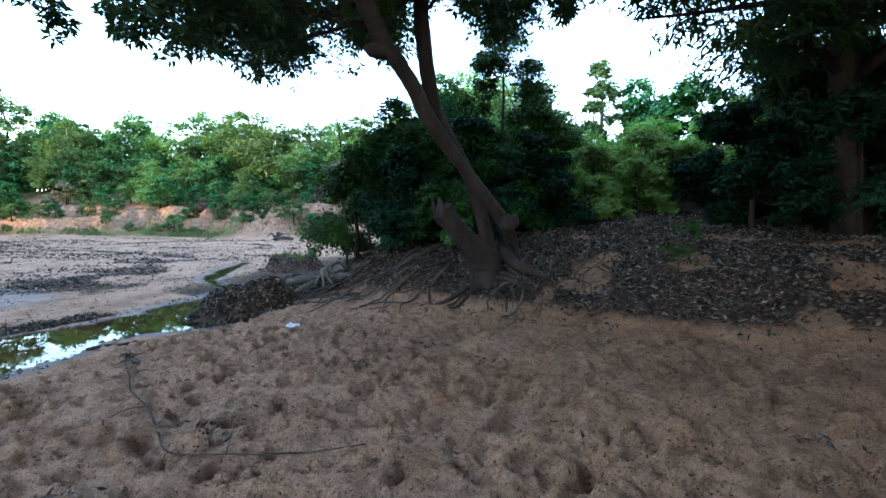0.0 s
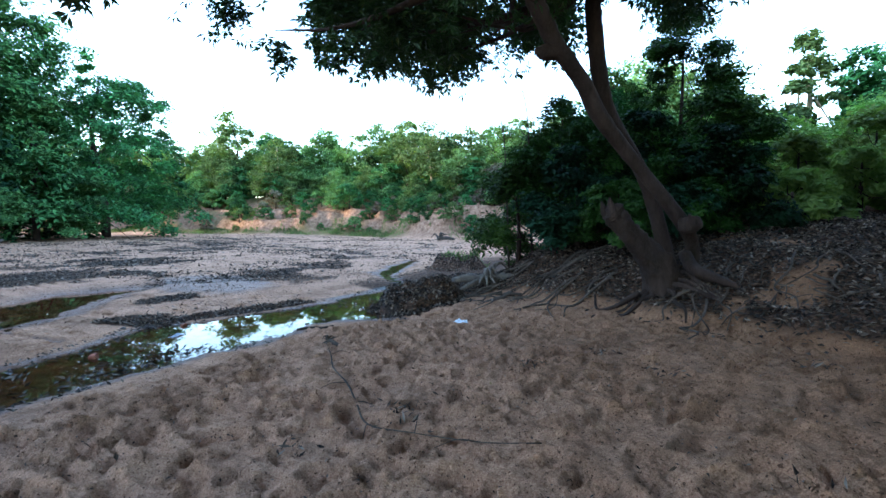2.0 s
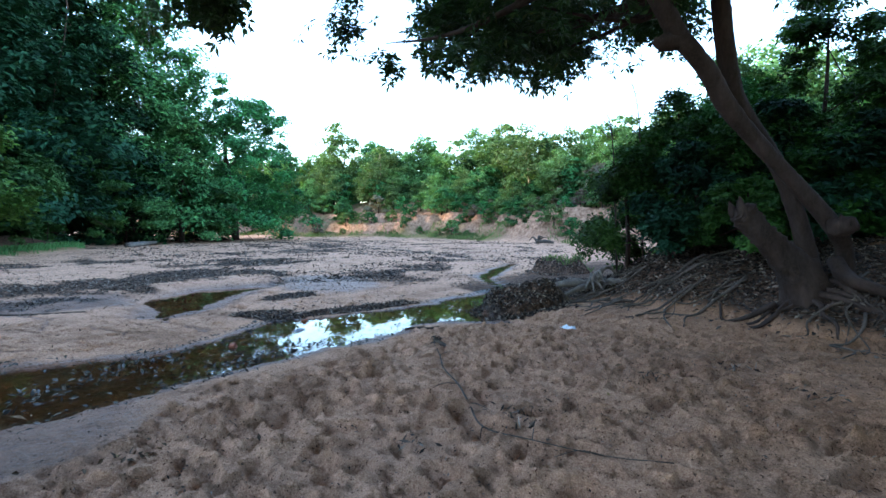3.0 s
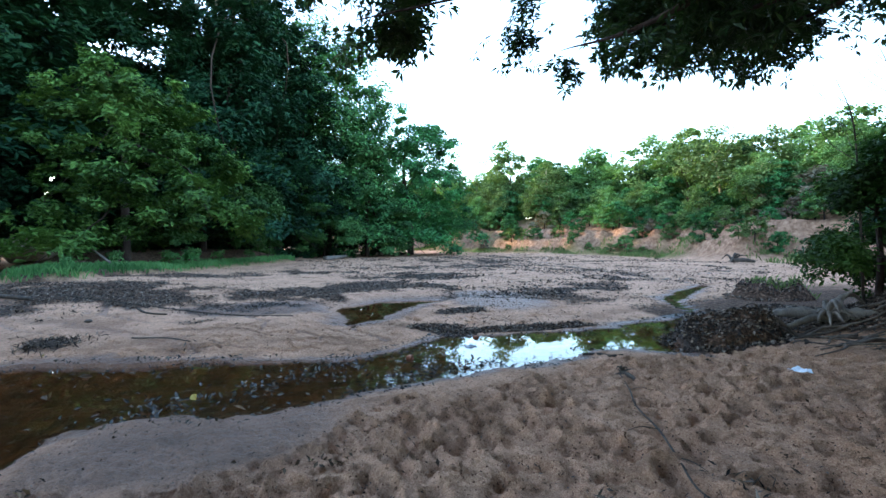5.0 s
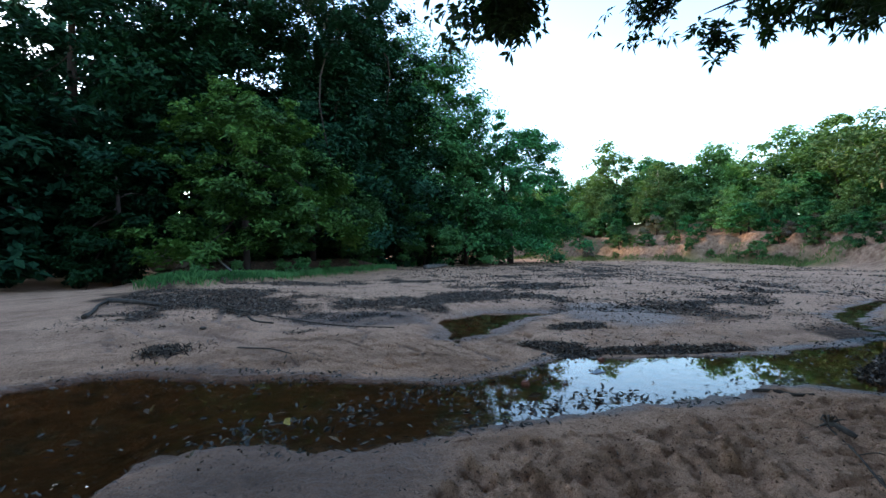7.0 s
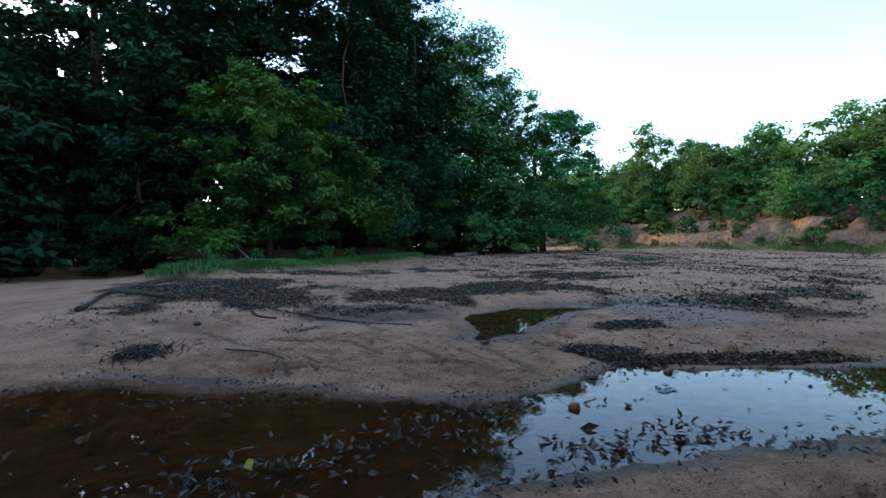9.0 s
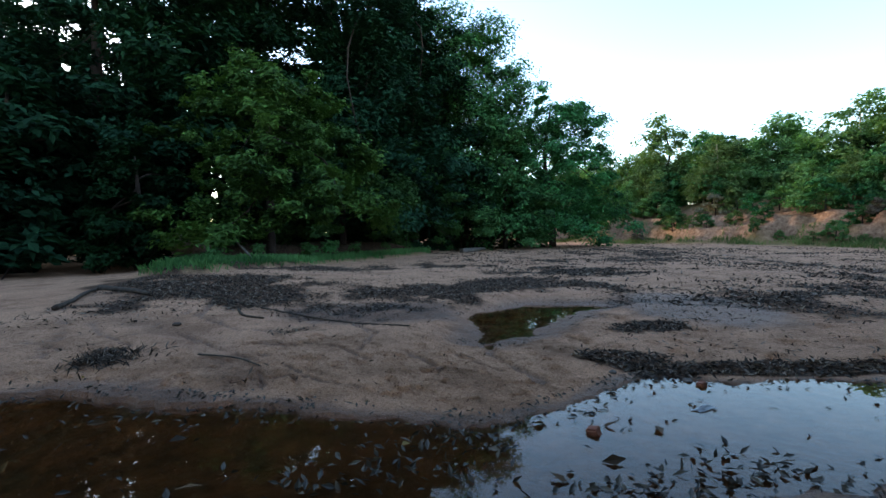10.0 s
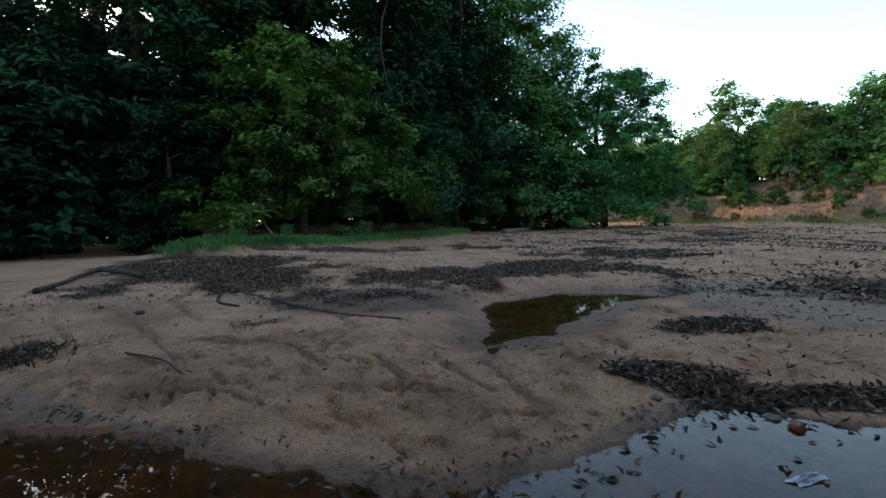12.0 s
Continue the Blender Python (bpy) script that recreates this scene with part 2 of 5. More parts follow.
def tube(name, rows, sides=10, per=6, rough=0.08, seed=0, origin=(0, 0, 0)):
    """A tapered, uneven tube along rows of (x, y, z, radius), closed at its ends."""
    rng = np.random.default_rng(seed)
    s = spline(rows, per)
    c, r = s[:, :3] - np.array(origin), np.maximum(s[:, 3], 0.002)
    tang = np.gradient(c, axis=0)
    tang /= np.linalg.norm(tang, axis=1)[:, None] + 1e-9
    up = np.array((0.31, 0.17, 0.93)) if abs(tang[0][2]) < 0.8 else np.array((0.9, 0.3, 0.2))
    side = np.cross(tang, up)
    side /= np.linalg.norm(side, axis=1)[:, None] + 1e-9
    top = np.cross(side, tang)
    ang = np.linspace(0, 2 * np.pi, sides, endpoint=False)
    lobes = 1 + rough * np.sin(ang * 3 + rng.uniform(0, 6)) + rough * 0.6 * np.sin(ang * 2 + rng.uniform(0, 6))
    wob = 1 + rough * rng.normal(size=(len(c), sides)) * 0.6
    ring = c[:, None] + (np.cos(ang)[None, :, None] * side[:, None] + np.sin(ang)[None, :, None] * top[:, None]) * (r[:, None] * lobes[None] * wob)[:, :, None]
    n = len(c)
    v = np.vstack([ring.reshape(-1, 3), c[:1], c[-1:]])
    i = np.arange(n - 1)[:, None] * sides
    j = np.arange(sides)[None]
    k = (j + 1) % sides
    f = np.stack([i + j, i + k, i + sides + k, i + sides + j], -1).reshape(-1, 4)
    j = np.arange(sides)
    k = (j + 1) % sides
    a = np.stack([np.full(sides, n * sides), k, j, j], -1)
    b = np.stack([np.full(sides, n * sides + 1), (n - 1) * sides + j, (n - 1) * sides + k, (n - 1) * sides + k], -1)
    me = bpy.data.meshes.new(name)
    me.from_pydata(v.tolist(), [], f.tolist() + a[:, :3].tolist() + b[:, :3].tolist())
    me.polygons.foreach_set("use_smooth", np.full(len(me.polygons), True))
    return me


def unit(v):
    return v / (np.linalg.norm(v, axis=-1, keepdims=True) + 1e-9)


def leaves(name, rng, place, facing, length, width, droop=0.0, long=False, aim=None):
    """One mesh of folded leaves at place, each turned roughly to its facing."""
    n = len(place)
    nor = unit(facing + rng.normal(scale=0.36, size=(n, 3)))
    a = rng.normal(size=(n, 3)) if aim is None else aim.copy()
    a[:, 2] -= droop
    a = unit(a - nor * np.sum(a * nor, 1)[:, None])
    b = np.cross(nor, a)
    L = (length * rng.uniform(0.65, 1.25, n))[:, None]
    W = (width * rng.uniform(0.7, 1.2, n))[:, None]
    fold = nor * W * 0.22
    if long:
        v = np.stack([place, place + a * L * 0.45 + b * W * 0.5 + fold, place + a * L - nor * L * 0.12, place + a * L * 0.45 - b * W * 0.5 + fold], 1)
        f = np.arange(n)[:, None] * 4 + np.arange(4)
    else:
        v = np.stack([place - a * L * 0.5, place + b * W * 0.5 + fold, place + a * L * 0.5, place - b * W * 0.5 + fold], 1)
        f = np.arange(n)[:, None] * 4 + np.arange(4)
    return mesh_from(name, v.reshape(-1, 3), f, False)


def foliage(rng, blobs, count, spread=0.28, inner=0.5, flat=0.6, under=False, gather=90):
    """Places and facings of leaves, gathered in clumps on the outside of blobs (x, y, z, rx, ry, rz)."""
    vol = np.array([b[3] * b[4] + b[4] * b[5] + b[3] * b[5] for b in blobs])
    P, F = [], []
    for b, share in zip(blobs, vol / vol.sum()):
        c, r = np.array(b[:3]), np.array(b[3:6])
        m = max(6, int(count * share))
        clumps = max(6, int(m / gather))
        d = unit(rng.normal(size=(clumps, 3)))
        if not under:
            d[:, 2] = np.where((d[:, 2] < -0.1) & (rng.uniform(0, 1, clumps) < 0.8), -d[:, 2], d[:, 2])
        rad = rng.uniform(inner, 1.08, clumps) ** 0.6
        cc = d * rad[:, None]
        who = rng.integers(0, clumps, m)
        off = rng.normal(size=(m, 3)) * spread * rng.uniform(0.5, 1.4, clumps)[who][:, None]
        size = r.mean()
        P.append(c + cc[who] * r + off * size * np.array((1, 1, flat)))
        F.append(unit(d[who] * 0.6 + np.array((0, 0, 0.9)) + off * 0.5))
    return np.vstack(P), np.vstack(F)


def random_blobs(rng, base, height, spread, n, low=0.3, squash=0.75, fat=1.0):
    """Lobes of a full, uneven crown above base, wider below than above."""
    out = []
    for i in range(n):
        a = i * 2.4 + rng.uniform(-0.5, 0.5)
        h = low + (0.84 - low) * ((i + rng.uniform(0, 1)) / n)
        u = (h - low) / (1 - low)
        reach = spread * (1 - 0.75 * u ** 1.8) * rng.uniform(0.4, 0.95)
        r = fat * spread * rng.uniform(0.24, 0.38) * (1 - 0.25 * u)
        out.append((base[0] + math.cos(a) * reach, base[1] + math.sin(a) * reach, base[2] + height * h, r, r, r * squash))
    out.append((base[0] + rng.normal(0, 0.1) * spread, base[1] + rng.normal(0, 0.1) * spread, base[2] + height * 0.9, spread * 0.3, spread * 0.3, height * 0.1))
    return out


GAP_AT = np.array((-3.0, 1.9, 1.7))
GAPS = ((-0.858, -0.388, 0.338, 0.2), (-0.869, -0.411, 0.277, 0.25), (-0.879, -0.344, 0.331, 0.25), (-0.885, -0.369, 0.285, 0.4), (-0.902, -0.343, 0.264, 0.3), (-0.97, -0.214, 0.119, 0.55), (-0.972, -0.222, 0.085, 0.5), (-0.9715, -0.203, 0.104, 0.3), (-0.968, -0.224, 0.135, 0.3), (-0.973, -0.214, 0.065, 0.4), (-0.826, -0.439, 0.354, 0.2), (-0.85, -0.36, 0.37, 0.2), (-0.895, -0.3, 0.345, 0.25))


def open_gaps(P, size):
    """Which leaves stay: the evening sky shows through ragged gaps between the western crowns."""
    keep = np.ones(len(P), bool)
    ragged = 1 + 1.1 * fbm(P[:, 1] + 0.3 * P[:, 0], P[:, 2], 0.7, 141, 3)
    for dx, dy, dz, r in GAPS:
        d = np.array((dx, dy, dz)) / math.sqrt(dx * dx + dy * dy + dz * dz)
        v = P - GAP_AT
        u = v @ d
        off = np.linalg.norm(v - u[:, None] * d, axis=1)
        keep &= (off > r * ragged * np.clip(u / 35, 0.5, 1.3) + 0.25 * size) | (u < 12)
    return keep


def tree(name, label, base, trunk, blobs, count, leaf, size, bark, seed, group="", category="tree", long=False, droop=0.3, limbs=7, spread=0.28, inner=0.5, gather=60):
    """A tree: an Empty at its base, a trunk, limbs that reach into the lobes, and a crown of leaves. trunk: rows (x, y, z, radius)."""
    rng = np.random.default_rng(seed)
    ob = tagged(empty(name, base), label, category, group)
    part("trunk", tube("trunk", trunk, 10, 6, 0.06, seed, base), bark, ob)
    top = np.array(trunk)
    for i in range(min(limbs, len(blobs))):
        b = blobs[int(i * len(blobs) / max(1, min(limbs, len(blobs))))]
        k = rng.uniform(0.45, 0.95) * (len(top) - 1)
        f = int(k)
        s = top[f] + (top[min(f + 1, len(top) - 1)] - top[f]) * (k - f)
        e = np.array(b[:3])
        mid = (s[:3] + e) / 2 + rng.normal(size=3) * 0.12 * np.linalg.norm(e - s[:3])
        r = s[3] * 0.5
        part("limb", tube("limb", [(*s[:3], r), (*mid, r * 0.65), (*e, r * 0.3), (*(e + (e - mid) * 0.5), r * 0.12)], 6, 4, 0.05, seed + i, base), bark, ob)
    P, F = foliage(rng, blobs, count, spread, inner, gather=gather)
    if base[0] < -20:
        keep = open_gaps(P, size[0])
        P, F = P[keep], F[keep]
    part("crown", leaves("crown", rng, P - np.array(base), F, size[0], size[1], droop, long), leaf, ob)
    return ob


# ---- ground ----


def vnoise(x, y, size, seed):
    """Smooth value noise in -1..1 with cells of that size."""
    g = np.random.default_rng(seed).uniform(-1, 1, (256, 256))
    u, v = np.asarray(x) / size, np.asarray(y) / size
    i, j = np.floor(u).astype(int), np.floor(v).astype(int)
    a, b = u - i, v - j
    a, b = a * a * (3 - 2 * a), b * b * (3 - 2 * b)
    i0, i1, j0, j1 = i % 256, (i + 1) % 256, j % 256, (j + 1) % 256
    return (g[i0, j0] * (1 - a) + g[i1, j0] * a) * (1 - b) + (g[i0, j1] * (1 - a) + g[i1, j1] * a) * b


def fbm(x, y, size, seed, octaves=3):
    return sum(vnoise(x, y, size / 2 ** k, seed + k) * 0.5 ** k for k in range(octaves))


def step(a, b, v):
    u = np.clip((v - a) / (b - a), 0, 1)
    return u * u * (3 - 2 * u)


def along(x, y, line):
    """Distance to a polyline."""
    best = np.full(np.shape(x), 1e9)
    for (ax, ay), (bx, by) in zip(line, line[1:]):
        dx, dy = bx - ax, by - ay
        u = np.clip(((x - ax) * dx + (y - ay) * dy) / (dx * dx + dy * dy), 0, 1)
        best = np.minimum(best, np.hypot(x - ax - u * dx, y - ay - u * dy))
    return best


# the stream: its two shores, x over y
SHORE_Y = (-7, -4, -1.6, -0.8, -0.45, -0.15, 0.5, 1.5, 2.5, 3.3, 4.4, 5.5, 7.0, 7.7, 8.2, 8.7, 10, 12, 14, 16, 19, 20, 23.5, 26)
SHORE_W = (-6.4, -8.6, -9.45, -9.2, -8.9, -8.8, -8.5, -8.15, -7.65, -7.25, -7.65, -8.0, -7.55, -7.3, -7.15, -7.1, -7.15, -7.2, -9.4, -10.4, -11.4, -14.6, -22.6, -29)
SHORE_E = (-6.2, -3.9, -3.9, -4.3, -5.0, -5.95, -6.05, -5.6, -5.7, -5.78, -5.72, -5.65, -5.7, -5.4, -4.75, -5.5, -6.2, -6.8, -8.9, -9.7, -10.9, -14.2, -22.0, -28.6)
WOOD_EDGE = ((-7, 11.0), (-4.2, 10.3), (-3, 10.1), (-1.5, 9.6), (0, 8.7), (1, 8.1), (2, 7.6), (3, 6.9), (5, 6.7), (12, 5.5), (30, 0), (60, -30))
FAR_FOOT = ((-140, 5), (-90, 20), (-63, 31), (-42, 38), (-29, 40), (-20, 36.5), (-10, 33), (10, 30), (60, 34))
POOL = (((-10.35, 4.3), 0.16), ((-11.0, 4.9), 0.42), ((-12.2, 5.5), 0.9), ((-12.8, 6.4), 0.72), ((-12.9, 7.6), 0.24))


FURROWS = ((((-16.5, -4.0), (-13.5, -2.0), (-11.2, -0.2), (-10.2, 0.5), (-8.9, 1.0)), 0.3, 0.05), (((-16.0, -2.0), (-12.6, 1.3), (-11.1, 3.3)), 0.09, 0.06),
           (((-12.6, -1.2), (-10.8, 0.2), (-10.2, 1.4)), 0.07, 0.05), (((-11.6, -2.6), (-10.1, -0.6)), 0.07, 0.045), (((-10.2, 4.3), (-9.3, 4.0), (-8.2, 4.2)), 0.12, 0.04),
           (((-14.5, -3.6), (-12.2, -2.4), (-10.6, -1.9)), 0.08, 0.05), (((-10.6, 0.9), (-10.1, 1.9), (-9.4, 2.4)), 0.06, 0.045), (((-9.6, 2.9), (-8.8, 3.2), (-8.2, 3.0)), 0.06, 0.04), (((-9.9, 1.0), (-9.0, 1.6)), 0.05, 0.035), (((-9.4, 3.5), (-8.6, 3.9)), 0.06, 0.04),
           (((-14.7, -0.7), (-12.8, -0.5), (-11.6, 0.4), (-11.4, 1.0)), 0.09, 0.04), (((-11.0, 0.0), (-9.6, 1.0), (-8.8, 1.2)), 0.06, 0.04), (((-13.6, -2.9), (-11.9, -1.7), (-10.9, -0.9)), 0.06, 0.035), (((-12.0, 2.2), (-10.9, 2.6), (-9.8, 2.3)), 0.05, 0.03),
           (((-9.2, 0.2), (-8.9, 1.6), (-8.3, 2.4)), 0.05, 0.03), (((-10.4, 3.2), (-9.7, 3.6)), 0.05, 0.03), (((-15.5, -2.9), (-13.4, -0.9), (-12.2, 0.0)), 0.07, 0.035))


def over(table, x):
    return np.interp(x, [p[0] for p in table], [p[1] for p in table])


def left_bank(x, y):
    return (x + 23.5) * -0.707 + (y + 7.5) * -0.707


def height(x, y, detail=True):
    """The ground's height and its masks at places x, y."""
    x, y = np.asarray(x, float), np.asarray(y, float)
    near = np.exp(-(np.maximum(0, np.hypot(x + 5, y - 4) - 12) / 10) ** 2)
    wob = 0.10 * fbm(x, y, 0.7, 11) + 0.08 * fbm(x, y, 0.25, 15, 2)
    w, e = np.interp(y, SHORE_Y, SHORE_W) + wob, np.interp(y, SHORE_Y, SHORE_E) + wob * 0.8
    inside = np.minimum(x - w, e - x)
    inside = np.where((y < -7) | (y > 26), -5.0, inside)
    deep = 0.16 + 0.25 * step(1.5, -1.0, y)
    far_thin = step(11, 13, y)
    bedh = -0.012 - deep * (1 - 0.75 * far_thin) * step(0.0, 1.5, inside)
    # sand on the two sides
    out_e, out_w = np.maximum(0, x - e), np.maximum(0, w - x)
    east = 0.012 + 0.55 * (1 - np.exp(-out_e / 6.2)) * (1 - 0.5 * step(11, 16, y))
    west = 0.012 + 0.06 * step(0, 0.9, out_w) + 0.012 * np.minimum(out_w, 10)
    west = west + 0.42 * np.exp(-(((x + 20) / 6.5) ** 2 + ((y + 2.0) / 5.0) ** 2)) + 0.06 * np.exp(-(((x + 9.8) / 1.8) ** 2 + ((y - 1.2) / 2.2) ** 2))
    land = np.where(x > e, east, west)
    roll = 0.03 * fbm(x, y, 2.6, 21) + 0.018 * fbm(x, y, 0.8, 31) * near
    shore_in = step(0.0, 0.6, np.maximum(out_e, out_w))
    land = land + roll * shore_in + 0.05 * fbm(x, y, 9, 25) * step(6, 14, np.maximum(out_e, out_w))
    land = np.maximum(land, 0.012)
    # the standing pool on the bar
    d = np.full(x.shape, -9.0)
    for ((ax, ay), ra), ((bx, by), rb) in zip(POOL, POOL[1:]):
        dx, dy = bx - ax, by - ay
        u = np.clip(((x - ax) * dx + (y - ay) * dy) / (dx * dx + dy * dy), 0, 1)
        d = np.maximum(d, ra + (rb - ra) * u - np.hypot(x - ax - u * dx, y - ay - u * dy))
    d = d + wob * 0.8
    land = np.where(d > -0.9, land * step(0.0, 0.9, -d) + 0.012 * step(0, 0.05, -d), land)
    land = np.where(d > 0, -0.1 * step(0, 0.5, d) - 0.008, land)
    h = np.where(inside > 0, bedh, land)
    # wooded bank on the east
    s = y - over(WOOD_EDGE, x) + 0.25 * fbm(x, y, 1.5, 41)
    ramp_in = step(-5.2, -2.6, x + 0.1 * np.maximum(0, y - 12))
    up = 0.42 * np.clip(s, 0, 1.6) + 0.17 * np.clip(s - 1.6, 0, 11) + 0.1 * step(0.0, 0.25, s)
    wood = np.where(s > 0, up * ramp_in, 0)
    h = h + wood + np.where(s > 0, 0.07 * fbm(x, y, 0.9, 45) * ramp_in * np.clip(s, 0, 1), 0)
    # dark lumps of mud at the stream
    for cx, cy, rx, ry, hh in ((-5.05, 9.55, 0.8, 1.05, 0.44), (-7.5, 16.2, 1.0, 0.8, 0.5)):
        q = np.hypot((x - cx) / rx, (y - cy) / ry) + 0.13 * fbm(x, y, 0.5, 51)
        h = h + hh * np.sqrt(np.clip(1 - q ** 3, 0, 1)) * (1 + 0.35 * fbm(x, y, 0.45, 53, 4))
    h = h + 0.22 * grass_zone(x, y)
    # wooded bank on the west and the slope across the river
    sl = left_bank(x, y) + 0.5 * fbm(x, y, 4, 61)
    gate = step(-46, -40, x)
    h = h + (1.0 * step(0, 3.2, sl) + 0.06 * np.clip(sl - 3, 0, 20)) * gate * step(-7.5, -4.5, y)
    sf = y - over(FAR_FOOT, x) + 0.9 * fbm(x, y, 5, 71)
    h = h + 0.5 * step(0, 2.4, sf) + 1.2 * step(2.2, 3.2, sf + 1.1 * fbm(x, y, 2.2, 75)) + 1.1 * step(4.0, 4.9, sf + 1.4 * fbm(x, y, 2.6, 79)) + 1.9 * step(6, 10, sf) + 0.28 * fbm(x, y, 2.0, 77) * step(1, 4, sf)
    # masks
    litter = 0.97 * step(0.0, 0.4, s) * step(-9.2, -7.4, x) * np.maximum(step(24, 18, y), step(-6, -3, x)) * (1 - 0.8 * step(0.25, 0.5, fbm(x, y, 0.8, 81) + 0.25 * step(1.5, 4.5, x) - 0.1) * step(0.3, 0.8, x) * step(4.6, 3.4, s))
    litter = np.maximum(litter, step(1.12, 0.95, np.hypot((x + 5.0) / 0.85, (y - 9.5) / 1.1) + 0.15 * fbm(x, y, 0.5, 51)))
    litter = np.maximum(litter, step(1.1, 0.8, np.hypot((x + 7.5) / 1.1, (y - 16.2) / 0.9)))
    rough = fbm(x, y, 1.6, 85) + 0.5 * fbm(x, y, 0.4, 89)
    for line, width, power in ((((-17.6, -2.2), (-15.2, -0.6), (-14.9, 2.2), (-15.0, 4.8), (-16.8, 8.0), (-20, 12)), 1.6, 1.0),
                               (((-24, -1.5), (-24, 4), (-27, 12)), 1.6, 0.75),
                               (((-12.6, 9.2), (-12.6, 12.2), (-15, 16)), 1.3, 0.85),
                               (((-19.4, -3.9), (-18.5, -2.4)), 0.6, 1.0), (((-10.15, 6.7), (-10.3, 7.5)), 0.24, 0.9), (((-11, 10.2), (-10.2, 11.5)), 0.5, 0.7),
                               (((-8.95, 5.3), (-8.3, 5.7)), 0.27, 1.0), (((-8.3, 5.8), (-8.05, 6.5), (-7.8, 7.3), (-7.45, 8.6)), 0.12, 1.0),
                               (((-10.4, -1.0), (-10.0, -0.8)), 0.25, 0.9), (((-22, 18), (-32, 22), (-45, 24)), 2.2, 0.6)):
        litter = np.maximum(litter, power * step(0.7, -0.55, (along(x, y, line) - width) / width - 1.0 * rough))
    streak = 0.8 * fbm(x * 0.45 + 0.3 * y, y, 1.3, 87, 4) + 0.5 * fbm(x, y, 0.9, 88, 3)
    far_off = np.maximum(step(-18, -21, x), step(7.5, 10, y)) * step(-12, -13, x)
    litter = litter * (1 - far_off * 0.85 * (1 - step(-0.25, 0.3, streak)))
    litter = np.maximum(litter, 0.7 * step(0.4, 0.85, streak) * step(-9.5, -11.5, x) * step(5, 8, y + 0.3 * (x + 11)) * step(32, 24, y))
    litter = np.maximum(litter, 0.9 * step(0.2, 1.4, sl + 0.4 * rough) * gate * step(-9, -5, y))
    shore = np.where(inside > 0, 0.0, np.maximum(out_e, out_w))
    wet = step(0.34, 0.06, shore + 0.16 * rough) * step(28, 26, y)
    wet = np.maximum(wet, step(1.5, 0.5, np.hypot(x + 5.2, (y - 1.2) / 1.4) + 0.25 * rough) * 0.9)
    wet = np.maximum(wet, 0.95 * step(1.2, 0.7, np.hypot((x + 12.7) / 1.15, (y - 2.7) / 1.9) + 0.2 * rough))
    wet = np.maximum(wet, 0.9 * step(-0.9, -0.25, d + 0.2 * rough) * step(3.0, 4.5, y + 0.6 * (x + 11)))
    wet = np.maximum(wet, 0.8 * step(1.6, 0.7, along(x, y, ((-12.5, 9.4), (-10.5, 9.0))) + 0.4 * rough))
    wet = np.maximum(wet, 0.1 * step(0.05, 0.5, fbm(x, y, 7, 91)) * step(12, 17, y) * step(34, 28, y))
    wet = np.maximum(wet, 0.22 * step(-0.2, 0.4, fbm(x, y, 2.2, 93)) * step(0.1, 0.6, out_e) * step(9, 6, y))
    wet = np.clip(np.where(inside < -14, wet * 0.6, wet), 0, 1)
    # brown sand east and on the bar; darkening towards the wood is painted shade
    brown_shade = step(0.0, 0.8, out_e) * step(22, 16, y) * np.clip(0.35 + 0.65 * step(-3.0, 3.0, x + 0.7 * fbm(x, y, 1.1, 96) + 0.3 * (y - 4)), 0, 1)
    brown_shade = np.maximum(brown_shade, 0.45 * step(0.05, 0.5, out_w) * step(-11.5, -8.5, x + 0.5 * rough) * step(6, 4, y))
    red = np.clip(step(0.3, 2.0, sf) + 0.75 * step(0.42, 0.15, along(x, y, ((-10.2, 4.6), (-8.9, 5.2))) + 0.05 * rough), 0, 1)
    litter = np.maximum(litter, 0.7 * step(0.4, 0.8, streak + 0.45 * vnoise(x, y, 7, 86)) * step(-8.5, -12, x + 0.1 * y) * step(2.0, -2.0, sf) * step(4, 9, y))
    green = 0.85 * step(0.0, 1.0, sf + 0.5 * rough) * step(2.6, 1.4, sf - rough * 0.5) * step(-66, -58, x) * step(-24, -27, x)
    green = np.maximum(green, 0.8 * step(7, 10, sf) + 0.55 * step(0.25, 0.6, fbm(x, y, 3, 95)) * step(2, 4, sf))
    green = np.maximum(green, 0.9 * grass_zone(x, y))
    green = np.maximum(green, 0.8 * step(0.85, 0.5, np.hypot((x + 7.3) / 0.9, (y - 16.4) / 0.7)))
    bed = np.maximum(step(0.0, 0.25, inside), step(0.0, 0.2, d)) * step(28, 26, y)
    return h, dict(wet=wet, litter=np.clip(litter, 0, 1), red=red, green=np.clip(green, 0, 1), bed=bed, brown_shade=brown_shade, inside=np.maximum(inside, d), wood=np.where(x < -8.0, np.minimum(s, -1.0), s))


def grass_zone(x, y):
    d = along(x, y, ((-21.3, -3.2), (-25.4, -1.2), (-31.5, 1.9), (-38.5, 8.2)))
    return step(0.3, -0.3, (d - np.interp(x, (-40, -30, -20), (0.9, 1.5, 1.3))) + 0.35 * vnoise(x, y, 1.1, 97))


def axis(lo, hi, fine, end_lo, end_hi, cap=0.36, reach=62):
    mid = list(np.arange(lo, hi + 1e-6, fine))
    s, v = fine, hi
    while v < end_hi:
        s = min(s * 1.14, cap) if v < reach else s * 1.25
        v += s
        mid.append(v)
    s, v = fine, lo
    front = []
    while v > end_lo:
        s = min(s * 1.14, cap) if v > -reach else s * 1.25
        v -= s
        front.append(v)
    return np.array(front[::-1] + mid)


